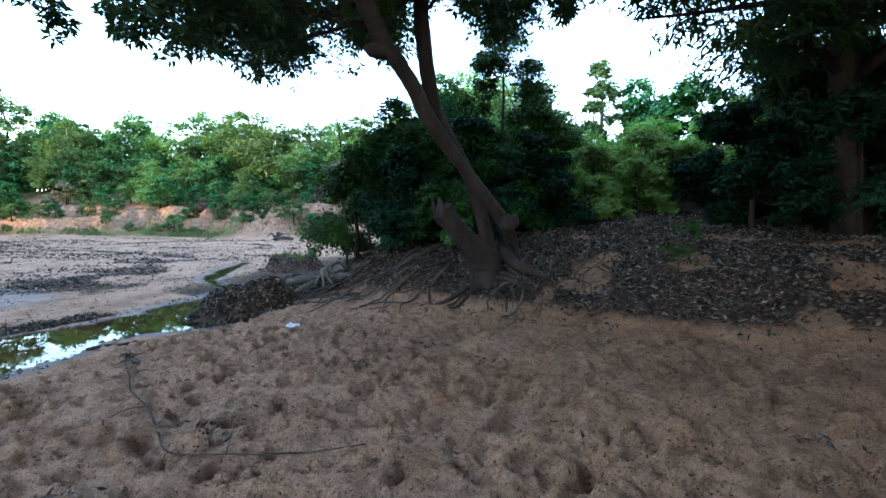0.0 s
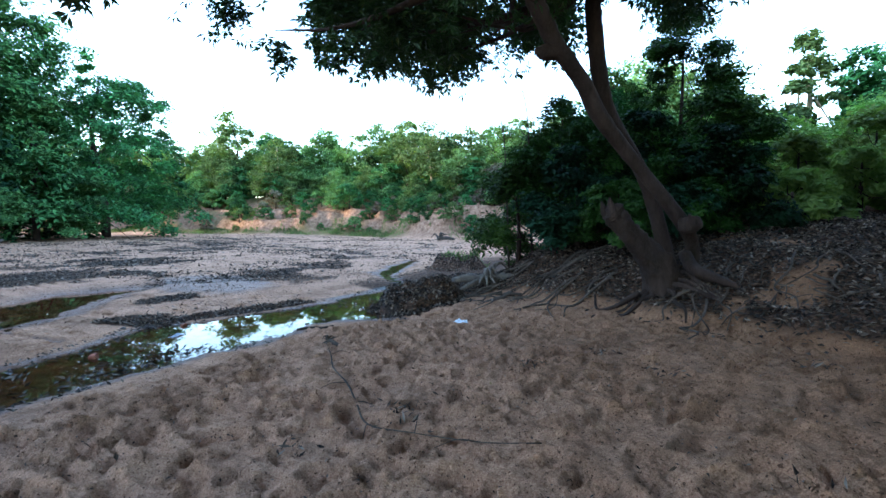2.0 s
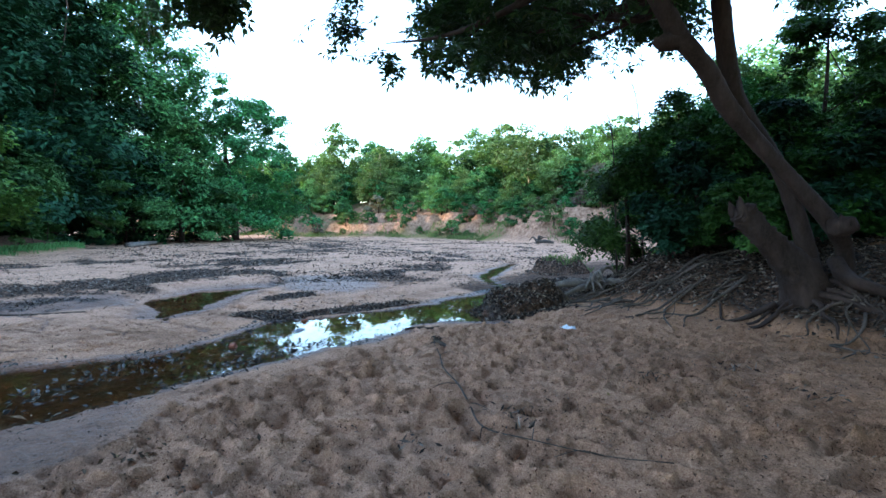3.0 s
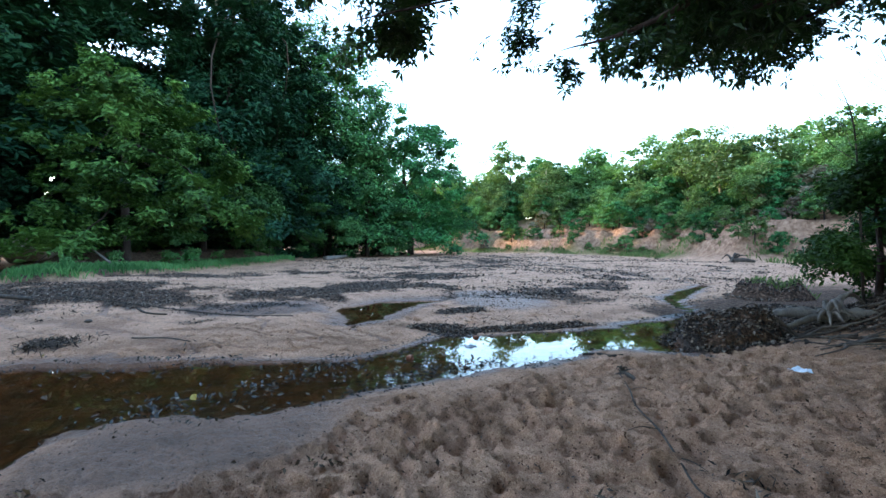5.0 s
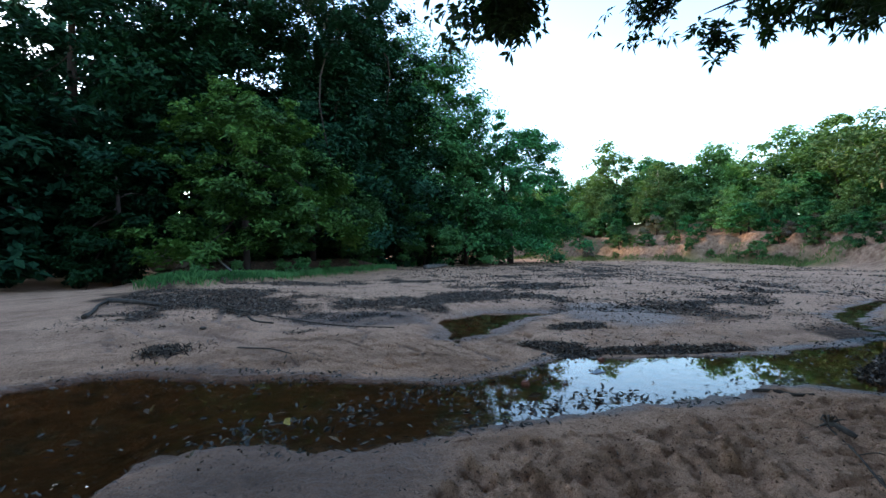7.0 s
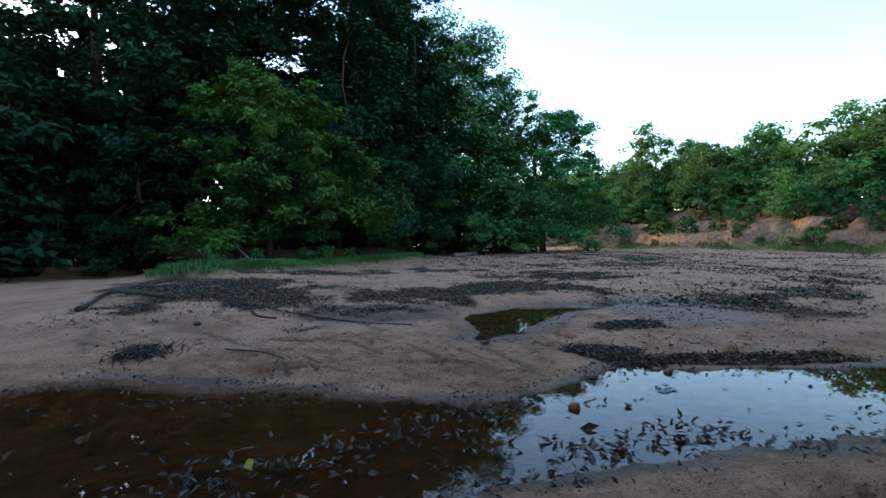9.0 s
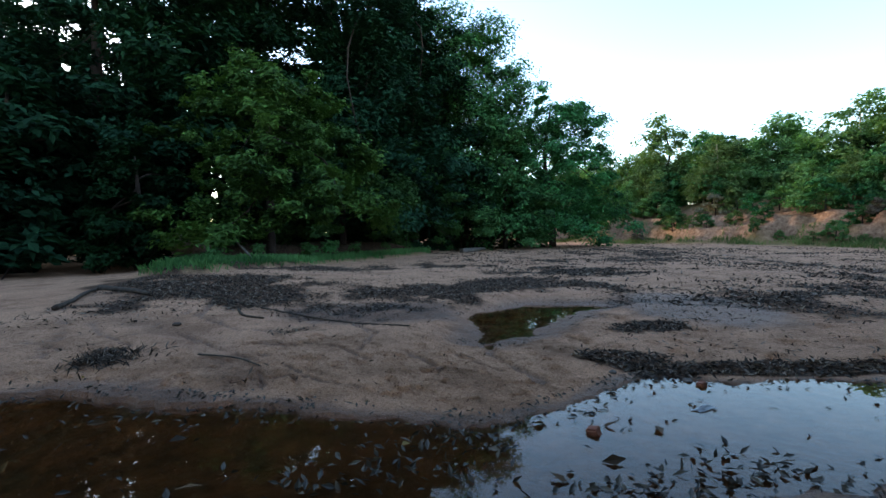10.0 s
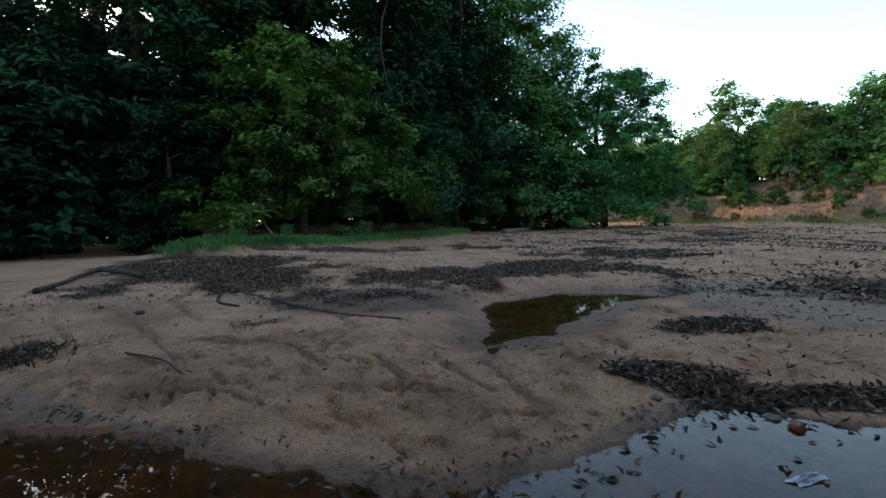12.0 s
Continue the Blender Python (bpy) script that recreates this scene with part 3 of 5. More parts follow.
def build_ground():
    gx, gy = axis(-11.0, 5.0, 0.03, -3000, 3000, 0.42, 62), axis(-1.3, 8.8, 0.03, -3000, 3000, 0.42, 48)
    X, Y = np.meshgrid(gx, gy, indexing="ij")
    Z, M = height(X, Y)
    rng = np.random.default_rng(5)
    # trampled sand: footprints and small hollows with raised rims
    dry = step(-0.25, -0.7, M["inside"]) * step(0.15, -0.1, M["wood"]) * step(16, 11, np.hypot(X + 3, Y - 4))
    trod = np.where(X > np.interp(Y, SHORE_Y, SHORE_E), 1.0, 0.22)
    Z += dry * trod * (0.034 * np.abs(fbm(X, Y * 1.6, 0.3, 131, 2)) + 0.026 * np.abs(fbm(X, Y * 1.5, 0.13, 135, 2)) - 0.014)
    for k in range(7800):
        if k < 5000 or k >= 7200:
            px, py = rng.uniform(-6.0, 5.2), rng.uniform(-1.3, 9.3)
        elif k < 5700:
            px, py = rng.uniform(-11, -7), rng.uniform(-2, 6)
        else:
            px, py = rng.uniform(-22, -7), rng.uniform(5.5, 18)
        r = rng.uniform(0.035, 0.065) if rng.random() < 0.75 else rng.uniform(0.065, 0.11)
        dep = rng.uniform(0.45, 1.0) * r
        a, st = rng.normal(0.1, 0.6), rng.uniform(1.0, 2.4)
        if 5000 <= k < 5700:
            r, st, a = rng.uniform(0.018, 0.045), rng.uniform(1.5, 4.5), rng.normal(0.9, 0.5)
            dep = rng.uniform(0.7, 1.3) * r
        i0, i1 = np.searchsorted(gx, (px - 3 * r, px + 3 * r))
        j0, j1 = np.searchsorted(gy, (py - 3 * r, py + 3 * r))
        if i1 - i0 < 2 or j1 - j0 < 2:
            continue
        dx, dy = X[i0:i1, j0:j1] - px, Y[i0:i1, j0:j1] - py
        q = np.hypot((dx * math.cos(a) + dy * math.sin(a)) / st, -dx * math.sin(a) + dy * math.cos(a)) / r
        ok = (M["wet"][i0:i1, j0:j1] < 0.45) * (M["inside"][i0:i1, j0:j1] < (-0.75 if k < 5000 else -0.3)) * (M["wood"][i0:i1, j0:j1] < 0.1)
        Z[i0:i1, j0:j1] += ok * dep * (0.4 * np.exp(-((q - 1.25) / 0.28) ** 2) - np.exp(-q ** 4))
    # furrows that a flow has cut across the bar
    for line, w, dep in FURROWS:
        dd = along(X, Y, line)
        dd = dd + 0.05 * fbm(X, Y, 0.5, 103) + 0.015 * fbm(X, Y, 0.1, 104)
        w = w if w > 0.2 else 0.5 * w
        cut = np.exp(-np.maximum(0, dd / w) ** 3) - 0.25 * np.exp(-((dd - 1.5 * w) / (0.5 * w)) ** 2)
        Z -= (0.6 if w > 0.2 else 1.0) * dep * cut * (M["inside"] < -0.1)
        # the same mask darkens and smooths the floor of each furrow
        M["wet"] = np.maximum(M["wet"], (0.25 if w > 0.2 else 0.7) * np.exp(-(dd / (1.15 * w)) ** 4))
    Z += 0.010 * fbm(X, Y, 0.13, 101, 2) * np.exp(-(np.maximum(0, np.hypot(X + 4, Y - 4) - 8) / 5) ** 2)
    n, m = X.shape
    idx = np.arange(n * m).reshape(n, m)
    f = np.stack([idx[:-1, :-1], idx[1:, :-1], idx[1:, 1:], idx[:-1, 1:]], -1).reshape(-1, 4)
    me = mesh_from("ground", np.stack([X, Y, Z], -1).reshape(-1, 3), f)
    for key in ("wet", "litter", "red", "green", "bed", "brown_shade"):
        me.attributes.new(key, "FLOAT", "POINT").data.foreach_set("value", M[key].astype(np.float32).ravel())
    return tagged(part("ground", me, GROUND), "trampled brown river sand with leaf litter and muddy banks", "ground", kind="structure")


def ground_z(x, y):
    return float(height(np.array([x]), np.array([y]))[0][0])


build_ground()
wx, wy = np.meshgrid(np.linspace(-32, -3.2, 40), np.linspace(-7.5, 26.5, 40), indexing="ij")
wid = np.arange(1600).reshape(40, 40)
water = part("water", mesh_from("water", np.stack([wx, wy, wx * 0], -1).reshape(-1, 3), np.stack([wid[:-1, :-1], wid[1:, :-1], wid[1:, 1:], wid[:-1, 1:]], -1).reshape(-1, 4)), WATER)
tagged(water, "still shallow brown stream water mirroring sky and trees", "stream", kind="structure")
water.visible_shadow = False

# ---- the leaning tree ----


def leaning_tree():
    base = (-0.25, 9.35, ground_z(-0.25, 9.35) - 0.15)
    ob = tagged(empty("leaning_tree", base), "old leaning tree with smooth brown trunk and gnarled exposed roots", "tree")
    bz = base[2]
    part("trunk", tube("trunk", [(0.2, 9.9, bz, 0.178), (0.22, 9.85, 1.4, 0.118), (0.07, 9.55, 1.85, 0.122), (-0.42, 9.27, 2.54, 0.107), (-0.83, 8.96, 3.1, 0.115), (-1.14, 8.6, 3.57, 0.133), (-1.3, 8.36, 3.96, 0.130), (-1.47, 8.06, 4.25, 0.126), (-1.61, 7.86, 4.45, 0.130), (-1.74, 7.6, 4.78, 0.133), (-1.82, 7.45, 5.0, 0.130), (-2.05, 7.05, 5.6, 0.111), (-2.4, 6.6, 6.6, 0.081)], 14, 7, 0.045, 3, base), BARK, ob)
    part("second_trunk", tube("second_trunk", [(0.0, 10.1, bz, 0.148), (-0.5, 9.8, 2.49, 0.118), (-1.06, 9.33, 3.62, 0.133), (-1.2, 9.2, 4.14, 0.133), (-1.31, 9.18, 4.91, 0.137), (-1.36, 9.16, 5.67, 0.126), (-1.3, 9.3, 7.0, 0.089)], 12, 7, 0.05, 4, base), BARK, ob)
    part("stump_burl", tube("stump_burl", [(-0.1, 9.6, bz, 0.38), (-0.28, 9.45, 1.08, 0.27), (-0.5, 9.3, 1.42, 0.19), (-0.74, 9.1, 1.72, 0.165), (-0.9, 9.0, 1.94, 0.17), (-0.98, 8.94, 2.04, 0.15), (-1.04, 8.91, 2.08, 0.03)], 18, 9, 0.13, 7, base), BARK, ob, "broken gnarled grey stump side")
    for k, (dx, dy, h) in enumerate(((-0.12, 0.02, 0.16), (0.02, -0.08, 0.22), (0.1, 0.06, 0.12), (-0.03, 0.1, 0.18))):
        part("splinter", tube("splinter", [(-0.92 + dx * 0.6, 8.98 + dy, 1.92, 0.08), (-0.96 + dx, 8.95 + dy, 2.06, 0.06), (-1.0 + dx, 8.93 + dy, 2.05 + h, 0.012)], 6, 4, 0.2, 70 + k, base), BARK, ob)
    part("knot", tube("knot", [(0.05, 9.5, 1.78, 0.12), (0.2, 9.44, 1.83, 0.16), (0.34, 9.42, 1.88, 0.09)], 10, 5, 0.15, 9, base), BARK, ob)
    part("buttress", tube("buttress", [(0.1, 9.66, 1.35, 0.1), (0.26, 9.5, 1.1, 0.1), (0.55, 9.35, 1.0, 0.075), (0.85, 9.2, 0.9, 0.04)], 9, 5, 0.12, 11, base), BARK, ob)
    part("stub", tube("stub", [(-1.6, 7.9, 4.4, 0.14), (-1.78, 7.76, 4.36, 0.12), (-1.88, 7.7, 4.38, 0.05)], 8, 4, 0.12, 10, base), BARK, ob)
    rng = np.random.default_rng(12)
    # buttresses and roots that spill down the bank
    for k in range(64):
        if k < 10:
            a = rng.uniform(-3.1, -2.5) if k % 2 else rng.uniform(-0.7, -0.1)
            s, reach, r = (rng.normal(-0.1, 0.25), 9.45 + rng.normal(0, 0.12)), rng.uniform(0.5, 1.0), rng.uniform(0.035, 0.06)
        elif k < 40:
            s = (rng.uniform(-4.2, -0.9), rng.uniform(10.2, 11.8))
            a, reach, r = rng.uniform(-2.75, -2.0), rng.uniform(0.9, 2.2), rng.uniform(0.012, 0.032)
        else:
            s = (rng.uniform(0.2, 2.6), rng.uniform(8.9, 10.2))
            a, reach, r = rng.uniform(-2.6, -0.7), rng.uniform(0.6, 1.5), rng.uniform(0.01, 0.024)
        rows, bend = [], rng.normal(0, 0.25)
        for u in np.linspace(0, 1, 6):
            a2 = a + bend * u + rng.normal(0, 0.12)
            x, y = s[0] + math.cos(a2) * reach * u, s[1] + math.sin(a2) * reach * u
            lift = (0.1 * (1 - u) ** 2 if k < 10 else 0.02 + 0.06 * rng.random()) * (1 if u < 0.99 else 0)
            rows.append((x, y, ground_z(x, y) + lift + r * 0.3, r * (1.0 - 0.65 * u)))
        part("root", tube("root", rows, 7, 4, 0.1, 100 + k, base), BARK if k < 10 else ROOT, ob)
    blobs = []
    over_stream = ((-3.6, 7.5, 5.4, 1.0), (-4.9, 7.4, 5.2, 1.0), (-5.9, 7.9, 5.4, 1.0), (-7.0, 7.6, 5.7, 1.05), (-5.5, 10.3, 5.75, 1.0), (-3.9, 9.4, 5.7, 1.1), (-4.9, 11.9, 6.3, 1.1), (-3.8, 12.2, 6.6, 1.1), (-6.7, 3.6, 5.3, 0.95), (-7.2, 4.1, 5.7, 0.9), (-5.0, 5.4, 7.3, 1.2), (-6.8, 9.6, 6.5, 1.1), (-5.2, 3.2, 6.3, 1.2), (-7.6, 2.6, 6.3, 0.9), (-6.2, 11.0, 6.8, 1.1), (-4.4, 9.0, 6.9, 1.5), (-6.0, 7.0, 6.9, 1.4))
    over_bank = ((-2.2, 7.2, 6.1, 1.2), (-2.4, 9.0, 6.1, 1.1), (-0.4, 9.8, 6.2, 1.1), (0.6, 10.2, 6.5, 0.9), (1.1, 10.6, 6.7, 0.9), (-0.6, 8.4, 6.3, 1.0), (-0.2, 12.0, 7.0, 1.2), (-3.2, 5.6, 6.7, 1.4), (-2.4, 11.2, 6.8, 1.3), (-1.6, 5.8, 7.4, 1.5), (-1.5, 9.3, 7.3, 1.6))
    for x, y, z, r in over_stream + over_bank:
        blobs.append((x, y, z, r, r, r * 0.75))
    # unseen lobes high over the sand, added to the crown to shade it
    for x, y, z, r in ((-1.0, 4.0, 8.4, 1.8), (1.2, 5.6, 8.4, 1.8), (2.4, 2.6, 8.8, 1.9), (-3.2, 1.6, 8.4, 1.8), (3.4, 7.6, 8.2, 1.7), (0.4, 7.8, 8.6, 1.7), (-1.6, -0.6, 9.0, 1.9), (4.6, 4.6, 8.8, 1.9), (0.6, 0.6, 9.4, 1.9), (2.0, 10.0, 8.8, 1.7), (5.2, 1.0, 9.2, 1.9), (-0.6, 2.4, 9.6, 1.8), (3.6, -1.4, 9.4, 1.9)):
        blobs.append((x, y, z, r, r, r * 0.6))
    for k, (x, y, z, r, _, _) in enumerate(blobs):
        s = np.array((-2.2, 7.4, 5.6)) if k % 2 else np.array((-1.55, 9.25, 5.8))
        e = np.array((x, y, z - 0.1))
        mid = (s + e) / 2 + rng.normal(size=3) * 0.25
        part("limb", tube("limb", [(*s, 0.08), (*mid, 0.04), (*e, 0.012), (*(e + (e - mid) * 0.1), 0.004)], 7, 5, 0.06, 200 + k, base), BARK, ob)
    P, F = foliage(rng, blobs, 27000, 0.28, 0.25, 0.85, True)
    hole = fbm(P[:, 0], P[:, 1] + 0.6 * P[:, 2], 0.9, 7)
    keep = (P[:, 2] > 4.3 + 0.35 * fbm(P[:, 0], P[:, 1], 0.8, 9)) & (hole > -0.35)
    P, F = P[keep], F[keep]
    n = 8
    out = unit(rng.normal(size=(len(P) * n, 3)))
    P, F = np.repeat(P, n, 0) + out * 0.03, np.repeat(F, n, 0)
    part("crown", leaves("crown", rng, P - np.array(base), F, 0.17, 0.058, 0.35, True, out), LEAF_NEAR, ob)


leaning_tree()

# ---- shrubs and trees of the east bank ----


def stand(name, label, x, y, h, w, n, count, leaf, size, seed, bark=BARK, lean=(0, 0), low=0.3, group="", category="tree", girth=None, spread=0.19, inner=0.5, squash=0.75, limbs=7, long=False, fat=1.0, gather=130):
    rng = np.random.default_rng(seed)
    z = ground_z(x, y) - 0.1
    r = girth or h * 0.022
    trunk = [(x, y, z, r * 1.25), (x + lean[0] * 0.2 + rng.normal(0, 0.02) * h, y + lean[1] * 0.2, z + h * 0.25, r), (x + lean[0] * 0.6, y + lean[1] * 0.6 + rng.normal(0, 0.02) * h, z + h * 0.55, r * 0.7), (x + lean[0], y + lean[1], z + h * 0.88, r * 0.22)]
    blobs = random_blobs(rng, (x + lean[0] * 0.6, y + lean[1] * 0.6, z), h, w, n, low, squash, fat)
    return tree(name, label, (x, y, z), trunk, blobs, count, leaf, size, bark, seed, group, category, long, 0.3, limbs, spread, inner, gather)


THICK = dict(spread=0.27, gather=60)
SHRUB = "dense dark green shrub on the leaf-littered bank"
for x, y, h, w, n, c, sd in ((-4.1, 13.3, 3.3, 1.5, 12, 20000, 301), (-3.0, 13.6, 3.9, 1.7, 12, 20000, 302), (-0.2, 15.0, 5.6, 1.8, 18, 30000, 303), (-1.6, 13.2, 3.3, 1.8, 12, 20000, 304), (0.9, 14.2, 3.0, 1.4, 10, 15000, 305), (-2.2, 15.2, 4.2, 1.9, 12, 20000, 306), (0.0, 12.4, 2.2, 1.3, 10, 15000, 307), (-1.2, 11.4, 1.6, 1.0, 8, 9000, 308)):
    stand("shrub", SHRUB, x, y, h, w, n, c, LEAF_BUSH, (0.13, 0.06), sd, low=0.06, group="shrubs on the bank", category="shrub", girth=0.06, squash=1.0, **THICK)
for x, y, h, w, n, c, sd in ((2.6, 16.6, 1.9, 1.5, 8, 8000, 311), (4.4, 17.6, 2.3, 1.9, 8, 9000, 312), (3.0, 21.5, 2.8, 2.4, 8, 8000, 313), (6.0, 16.4, 2.6, 1.8, 8, 9000, 314), (6.0, 22.5, 3.2, 2.6, 8, 8000, 317), (8.5, 20.0, 3.6, 2.6, 8, 8000, 318), (1.0, 19.0, 2.8, 2.0, 8, 8000, 319), (3.4, 14.4, 1.5, 1.1, 8, 8000, 351), (2.2, 13.4, 1.2, 0.9, 8, 7000, 352), (4.6, 15.4, 1.8, 1.3, 8, 8000, 353)):
    stand("shrub", "light green undergrowth shrub on the bank", x, y, h, w, n, c, LEAF_PALE, (0.17, 0.08), sd, low=0.06, group="shrubs on the bank", category="shrub", girth=0.05, squash=0.9, **THICK)
# the last three are added inside the bush: its shaded core as black leaves
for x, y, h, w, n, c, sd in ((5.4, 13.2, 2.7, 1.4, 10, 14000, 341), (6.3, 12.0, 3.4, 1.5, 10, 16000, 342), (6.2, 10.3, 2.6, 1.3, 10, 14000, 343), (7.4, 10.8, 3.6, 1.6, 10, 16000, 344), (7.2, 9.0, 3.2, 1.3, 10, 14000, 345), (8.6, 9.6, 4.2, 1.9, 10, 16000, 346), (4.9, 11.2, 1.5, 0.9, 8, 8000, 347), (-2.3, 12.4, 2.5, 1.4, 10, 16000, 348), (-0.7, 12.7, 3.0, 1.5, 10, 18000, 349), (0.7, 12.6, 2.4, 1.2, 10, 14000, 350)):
    stand("shrub", "dense dark shrub in deep shade on the bank", x, y, h, w, n, c, LEAF_SHADED, (0.16, 0.075), sd, low=0.06, group="shrubs on the bank", category="shrub", girth=0.05, squash=1.0, **THICK)
stand("slender_tree", "slender tree with pale trunk and sparse crown", 5.0, 30.7, 8.4, 2.0, 20, 7000, LEAF_FAR, (0.3, 0.15), 321, BARK_PALE, low=0.3, inner=0.3, spread=0.27, gather=30)
stand("broad_tree", "rounded dark green tree behind the bank", 7.6, 30.3, 7.4, 2.8, 22, 12000, LEAF_MID, (0.3, 0.15), 322, low=0.1, spread=0.27, gather=30)
stand("broad_tree", "bright green tree behind the bank", 9.2, 27.5, 6.6, 2.4, 22, 12000, LEAF_BUSH, (0.28, 0.14), 323, low=0.1, spread=0.27, gather=30)
stand("broad_tree", "grey-green tree behind the bank", 2.2, 31.0, 5.8, 2.6, 20, 10000, LEAF_FAR, (0.3, 0.15), 324, low=0.1, spread=0.27, gather=30)
stand("broad_tree", "dark green tree behind the bank", 13.0, 25.0, 8.2, 3.4, 14, 14000, LEAF_BUSH, (0.28, 0.14), 325, low=0.1, spread=0.27, gather=30)
stand("dark_tree", "dark leafy tree on the shaded bank", 9.8, 12.8, 8.5, 3.0, 16, 26000, LEAF_SHADED, (0.21, 0.1), 332, low=0.1, girth=0.2)
stand("dark_tree", "dark leafy tree on the shaded bank", 8.0, 15.2, 7.0, 2.6, 15, 22000, LEAF_SHADED, (0.21, 0.1), 333, low=0.08, girth=0.2)
stand("dark_tree", "dark leafy tree on the shaded bank", 13.5, 8.0, 9.0, 3.6, 15, 22000, LEAF_SHADED, (0.24, 0.11), 334, low=0.06, girth=0.2)


def drooping_tree():
    x, y = 6.3, 10.6
    z = ground_z(x, y) - 0.1
    # the last five lobes are unseen, added to cast shade on the right
    blobs = [(bx, by, bz, r, r, r * 0.8) for bx, by, bz, r in ((3.1, 9.6, 5.3, 0.6), (3.9, 9.5, 5.0, 0.8), (4.6, 9.6, 4.7, 0.7), (2.8, 9.9, 6.0, 0.9), (5.2, 10.0, 5.0, 0.9), (5.6, 11.6, 4.6, 1.2), (6.4, 10.4, 6.0, 1.5), (4.6, 11.0, 6.8, 1.5), (7.4, 9.8, 5.4, 1.5), (8.0, 10.6, 7.0, 1.9), (6.0, 9.0, 7.2, 1.6), (4.4, 9.0, 6.6, 1.3), (7.6, 8.4, 4.4, 1.3), (6.2, 6.2, 8.4, 1.8), (8.4, 4.6, 8.2, 1.8), (7.2, 8.0, 7.8, 1.8), (5.2, 8.4, 8.0, 1.5), (7.4, 2.0, 8.8, 1.8))]
    tree("drooping_tree", "tall dark tree with drooping narrow leaves", (x, y, z), [(x, y, z, 0.3), (x - 0.25, y - 0.02, z + 2.0, 0.24), (x - 0.3, y, z + 3.8, 0.2), (x - 0.1, y + 0.1, z + 6.2, 0.12)], blobs, 44000, LEAF_NEAR, (0.24, 0.05), BARK, 331, "", "tree", True, 1.2, 13, 0.26, 0.3)


drooping_tree()

# ---- trees of the west bank ----
WEST = "trees on the west bank"
stand("spreading_tree", "low spreading tree with light green outer leaves", -30.8, -1.6, 11.6, 6.0, 38, 56000, LEAF_LIT, (0.32, 0.16), 401, gather=220, spread=0.17, low=0.07, group=WEST, girth=0.22, squash=0.7)
stand("spreading_tree", "low spreading tree with dark leaves to the ground", -37.0, 2.4, 9.0, 5.0, 26, 32000, LEAF_MID, (0.32, 0.15), 402, low=0.06, group=WEST, girth=0.2, squash=0.7)
stand("spreading_tree", "low spreading tree with dark leaves to the ground", -28.6, -7.4, 6.4, 2.8, 16, 26000, LEAF_SHADED, (0.3, 0.15), 403, low=0.05, group=WEST, girth=0.18, squash=0.85)
stand("tall_tree", "tall dark tree rising behind the grassy bank", -38.0, -4.5, 25.0, 8.2, 44, 52000, LEAF_SHADED, (0.5, 0.25), 404, low=0.06, fat=1.4, group=WEST, girth=0.4)
stand("tall_tree", "tall dark tree rising behind the grassy bank", -43.0, 4.5, 27.0, 8.5, 44, 52000, LEAF_SHADED, (0.5, 0.25), 405, low=0.05, fat=1.4, group=WEST, girth=0.4)
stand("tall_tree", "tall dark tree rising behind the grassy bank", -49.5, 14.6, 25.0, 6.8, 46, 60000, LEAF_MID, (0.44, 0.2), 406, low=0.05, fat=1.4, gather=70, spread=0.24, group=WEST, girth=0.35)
stand("tall_tree", "tall dark tree rising behind the grassy bank", -36.0, -12.0, 24.0, 7.5, 42, 36000, LEAF_SHADED, (0.5, 0.25), 407, low=0.05, fat=1.4, group=WEST, girth=0.35)
stand("tall_tree", "tall dark tree rising behind the grassy bank", -47.0, 8.6, 26.0, 6.4, 44, 46000, LEAF_SHADED, (0.46, 0.22), 419, low=0.1, fat=1.4, group=WEST, girth=0.35, gather=80)
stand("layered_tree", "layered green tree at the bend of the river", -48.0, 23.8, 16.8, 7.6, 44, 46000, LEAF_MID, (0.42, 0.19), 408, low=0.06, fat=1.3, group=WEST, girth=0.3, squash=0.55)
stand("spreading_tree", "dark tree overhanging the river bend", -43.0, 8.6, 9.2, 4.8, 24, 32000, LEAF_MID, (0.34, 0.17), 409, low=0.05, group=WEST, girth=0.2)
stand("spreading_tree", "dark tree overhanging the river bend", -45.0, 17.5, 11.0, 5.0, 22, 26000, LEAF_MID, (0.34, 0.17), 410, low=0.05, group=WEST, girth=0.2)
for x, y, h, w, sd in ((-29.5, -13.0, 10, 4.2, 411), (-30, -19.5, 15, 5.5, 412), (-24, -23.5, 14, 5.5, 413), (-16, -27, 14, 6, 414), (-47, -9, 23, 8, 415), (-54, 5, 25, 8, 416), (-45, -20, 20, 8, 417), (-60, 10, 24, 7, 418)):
    stand("dark_tree", "dense dark tree in deep shade", x, y, h, w, 26, 17000, LEAF_SHADED, (0.66, 0.34), sd, low=0.04, fat=1.35, group=WEST, girth=0.3)
# unseen trees behind the walk's start and down the river, added to block light
for x, y, h, w, sd in ((11, -6, 15, 6, 421), (6, -12, 14, 5, 422), (-1, -17, 8.5, 4, 423), (15, 1, 15, 6, 424), (-8, -21, 9, 4, 425), (-14.5, -23, 9.5, 4, 426), (-20, -20, 11, 4, 427)):
    stand("dark_tree", "unseen dense tree added behind the sand to block light", x, y, h, w, 20, 6000, LEAF_MID, (0.75, 0.38), sd, low=0.05, girth=0.3)
# unseen tall trees beside the walk, added to cut the sky light
for x, y, h, w, sd in ((6.5, -3.0, 15, 7, 441), (9.5, 4.0, 16, 7, 442), (2.5, -7.0, 15, 7, 443), (12.5, 10.5, 15, 6, 444)):
    stand("tall_tree", "unseen tall tree added so its crown shades the sand", x, y, h, w, 26, 11000, LEAF_SHADED, (0.6, 0.3), sd, low=0.42, fat=1.2, girth=0.3)
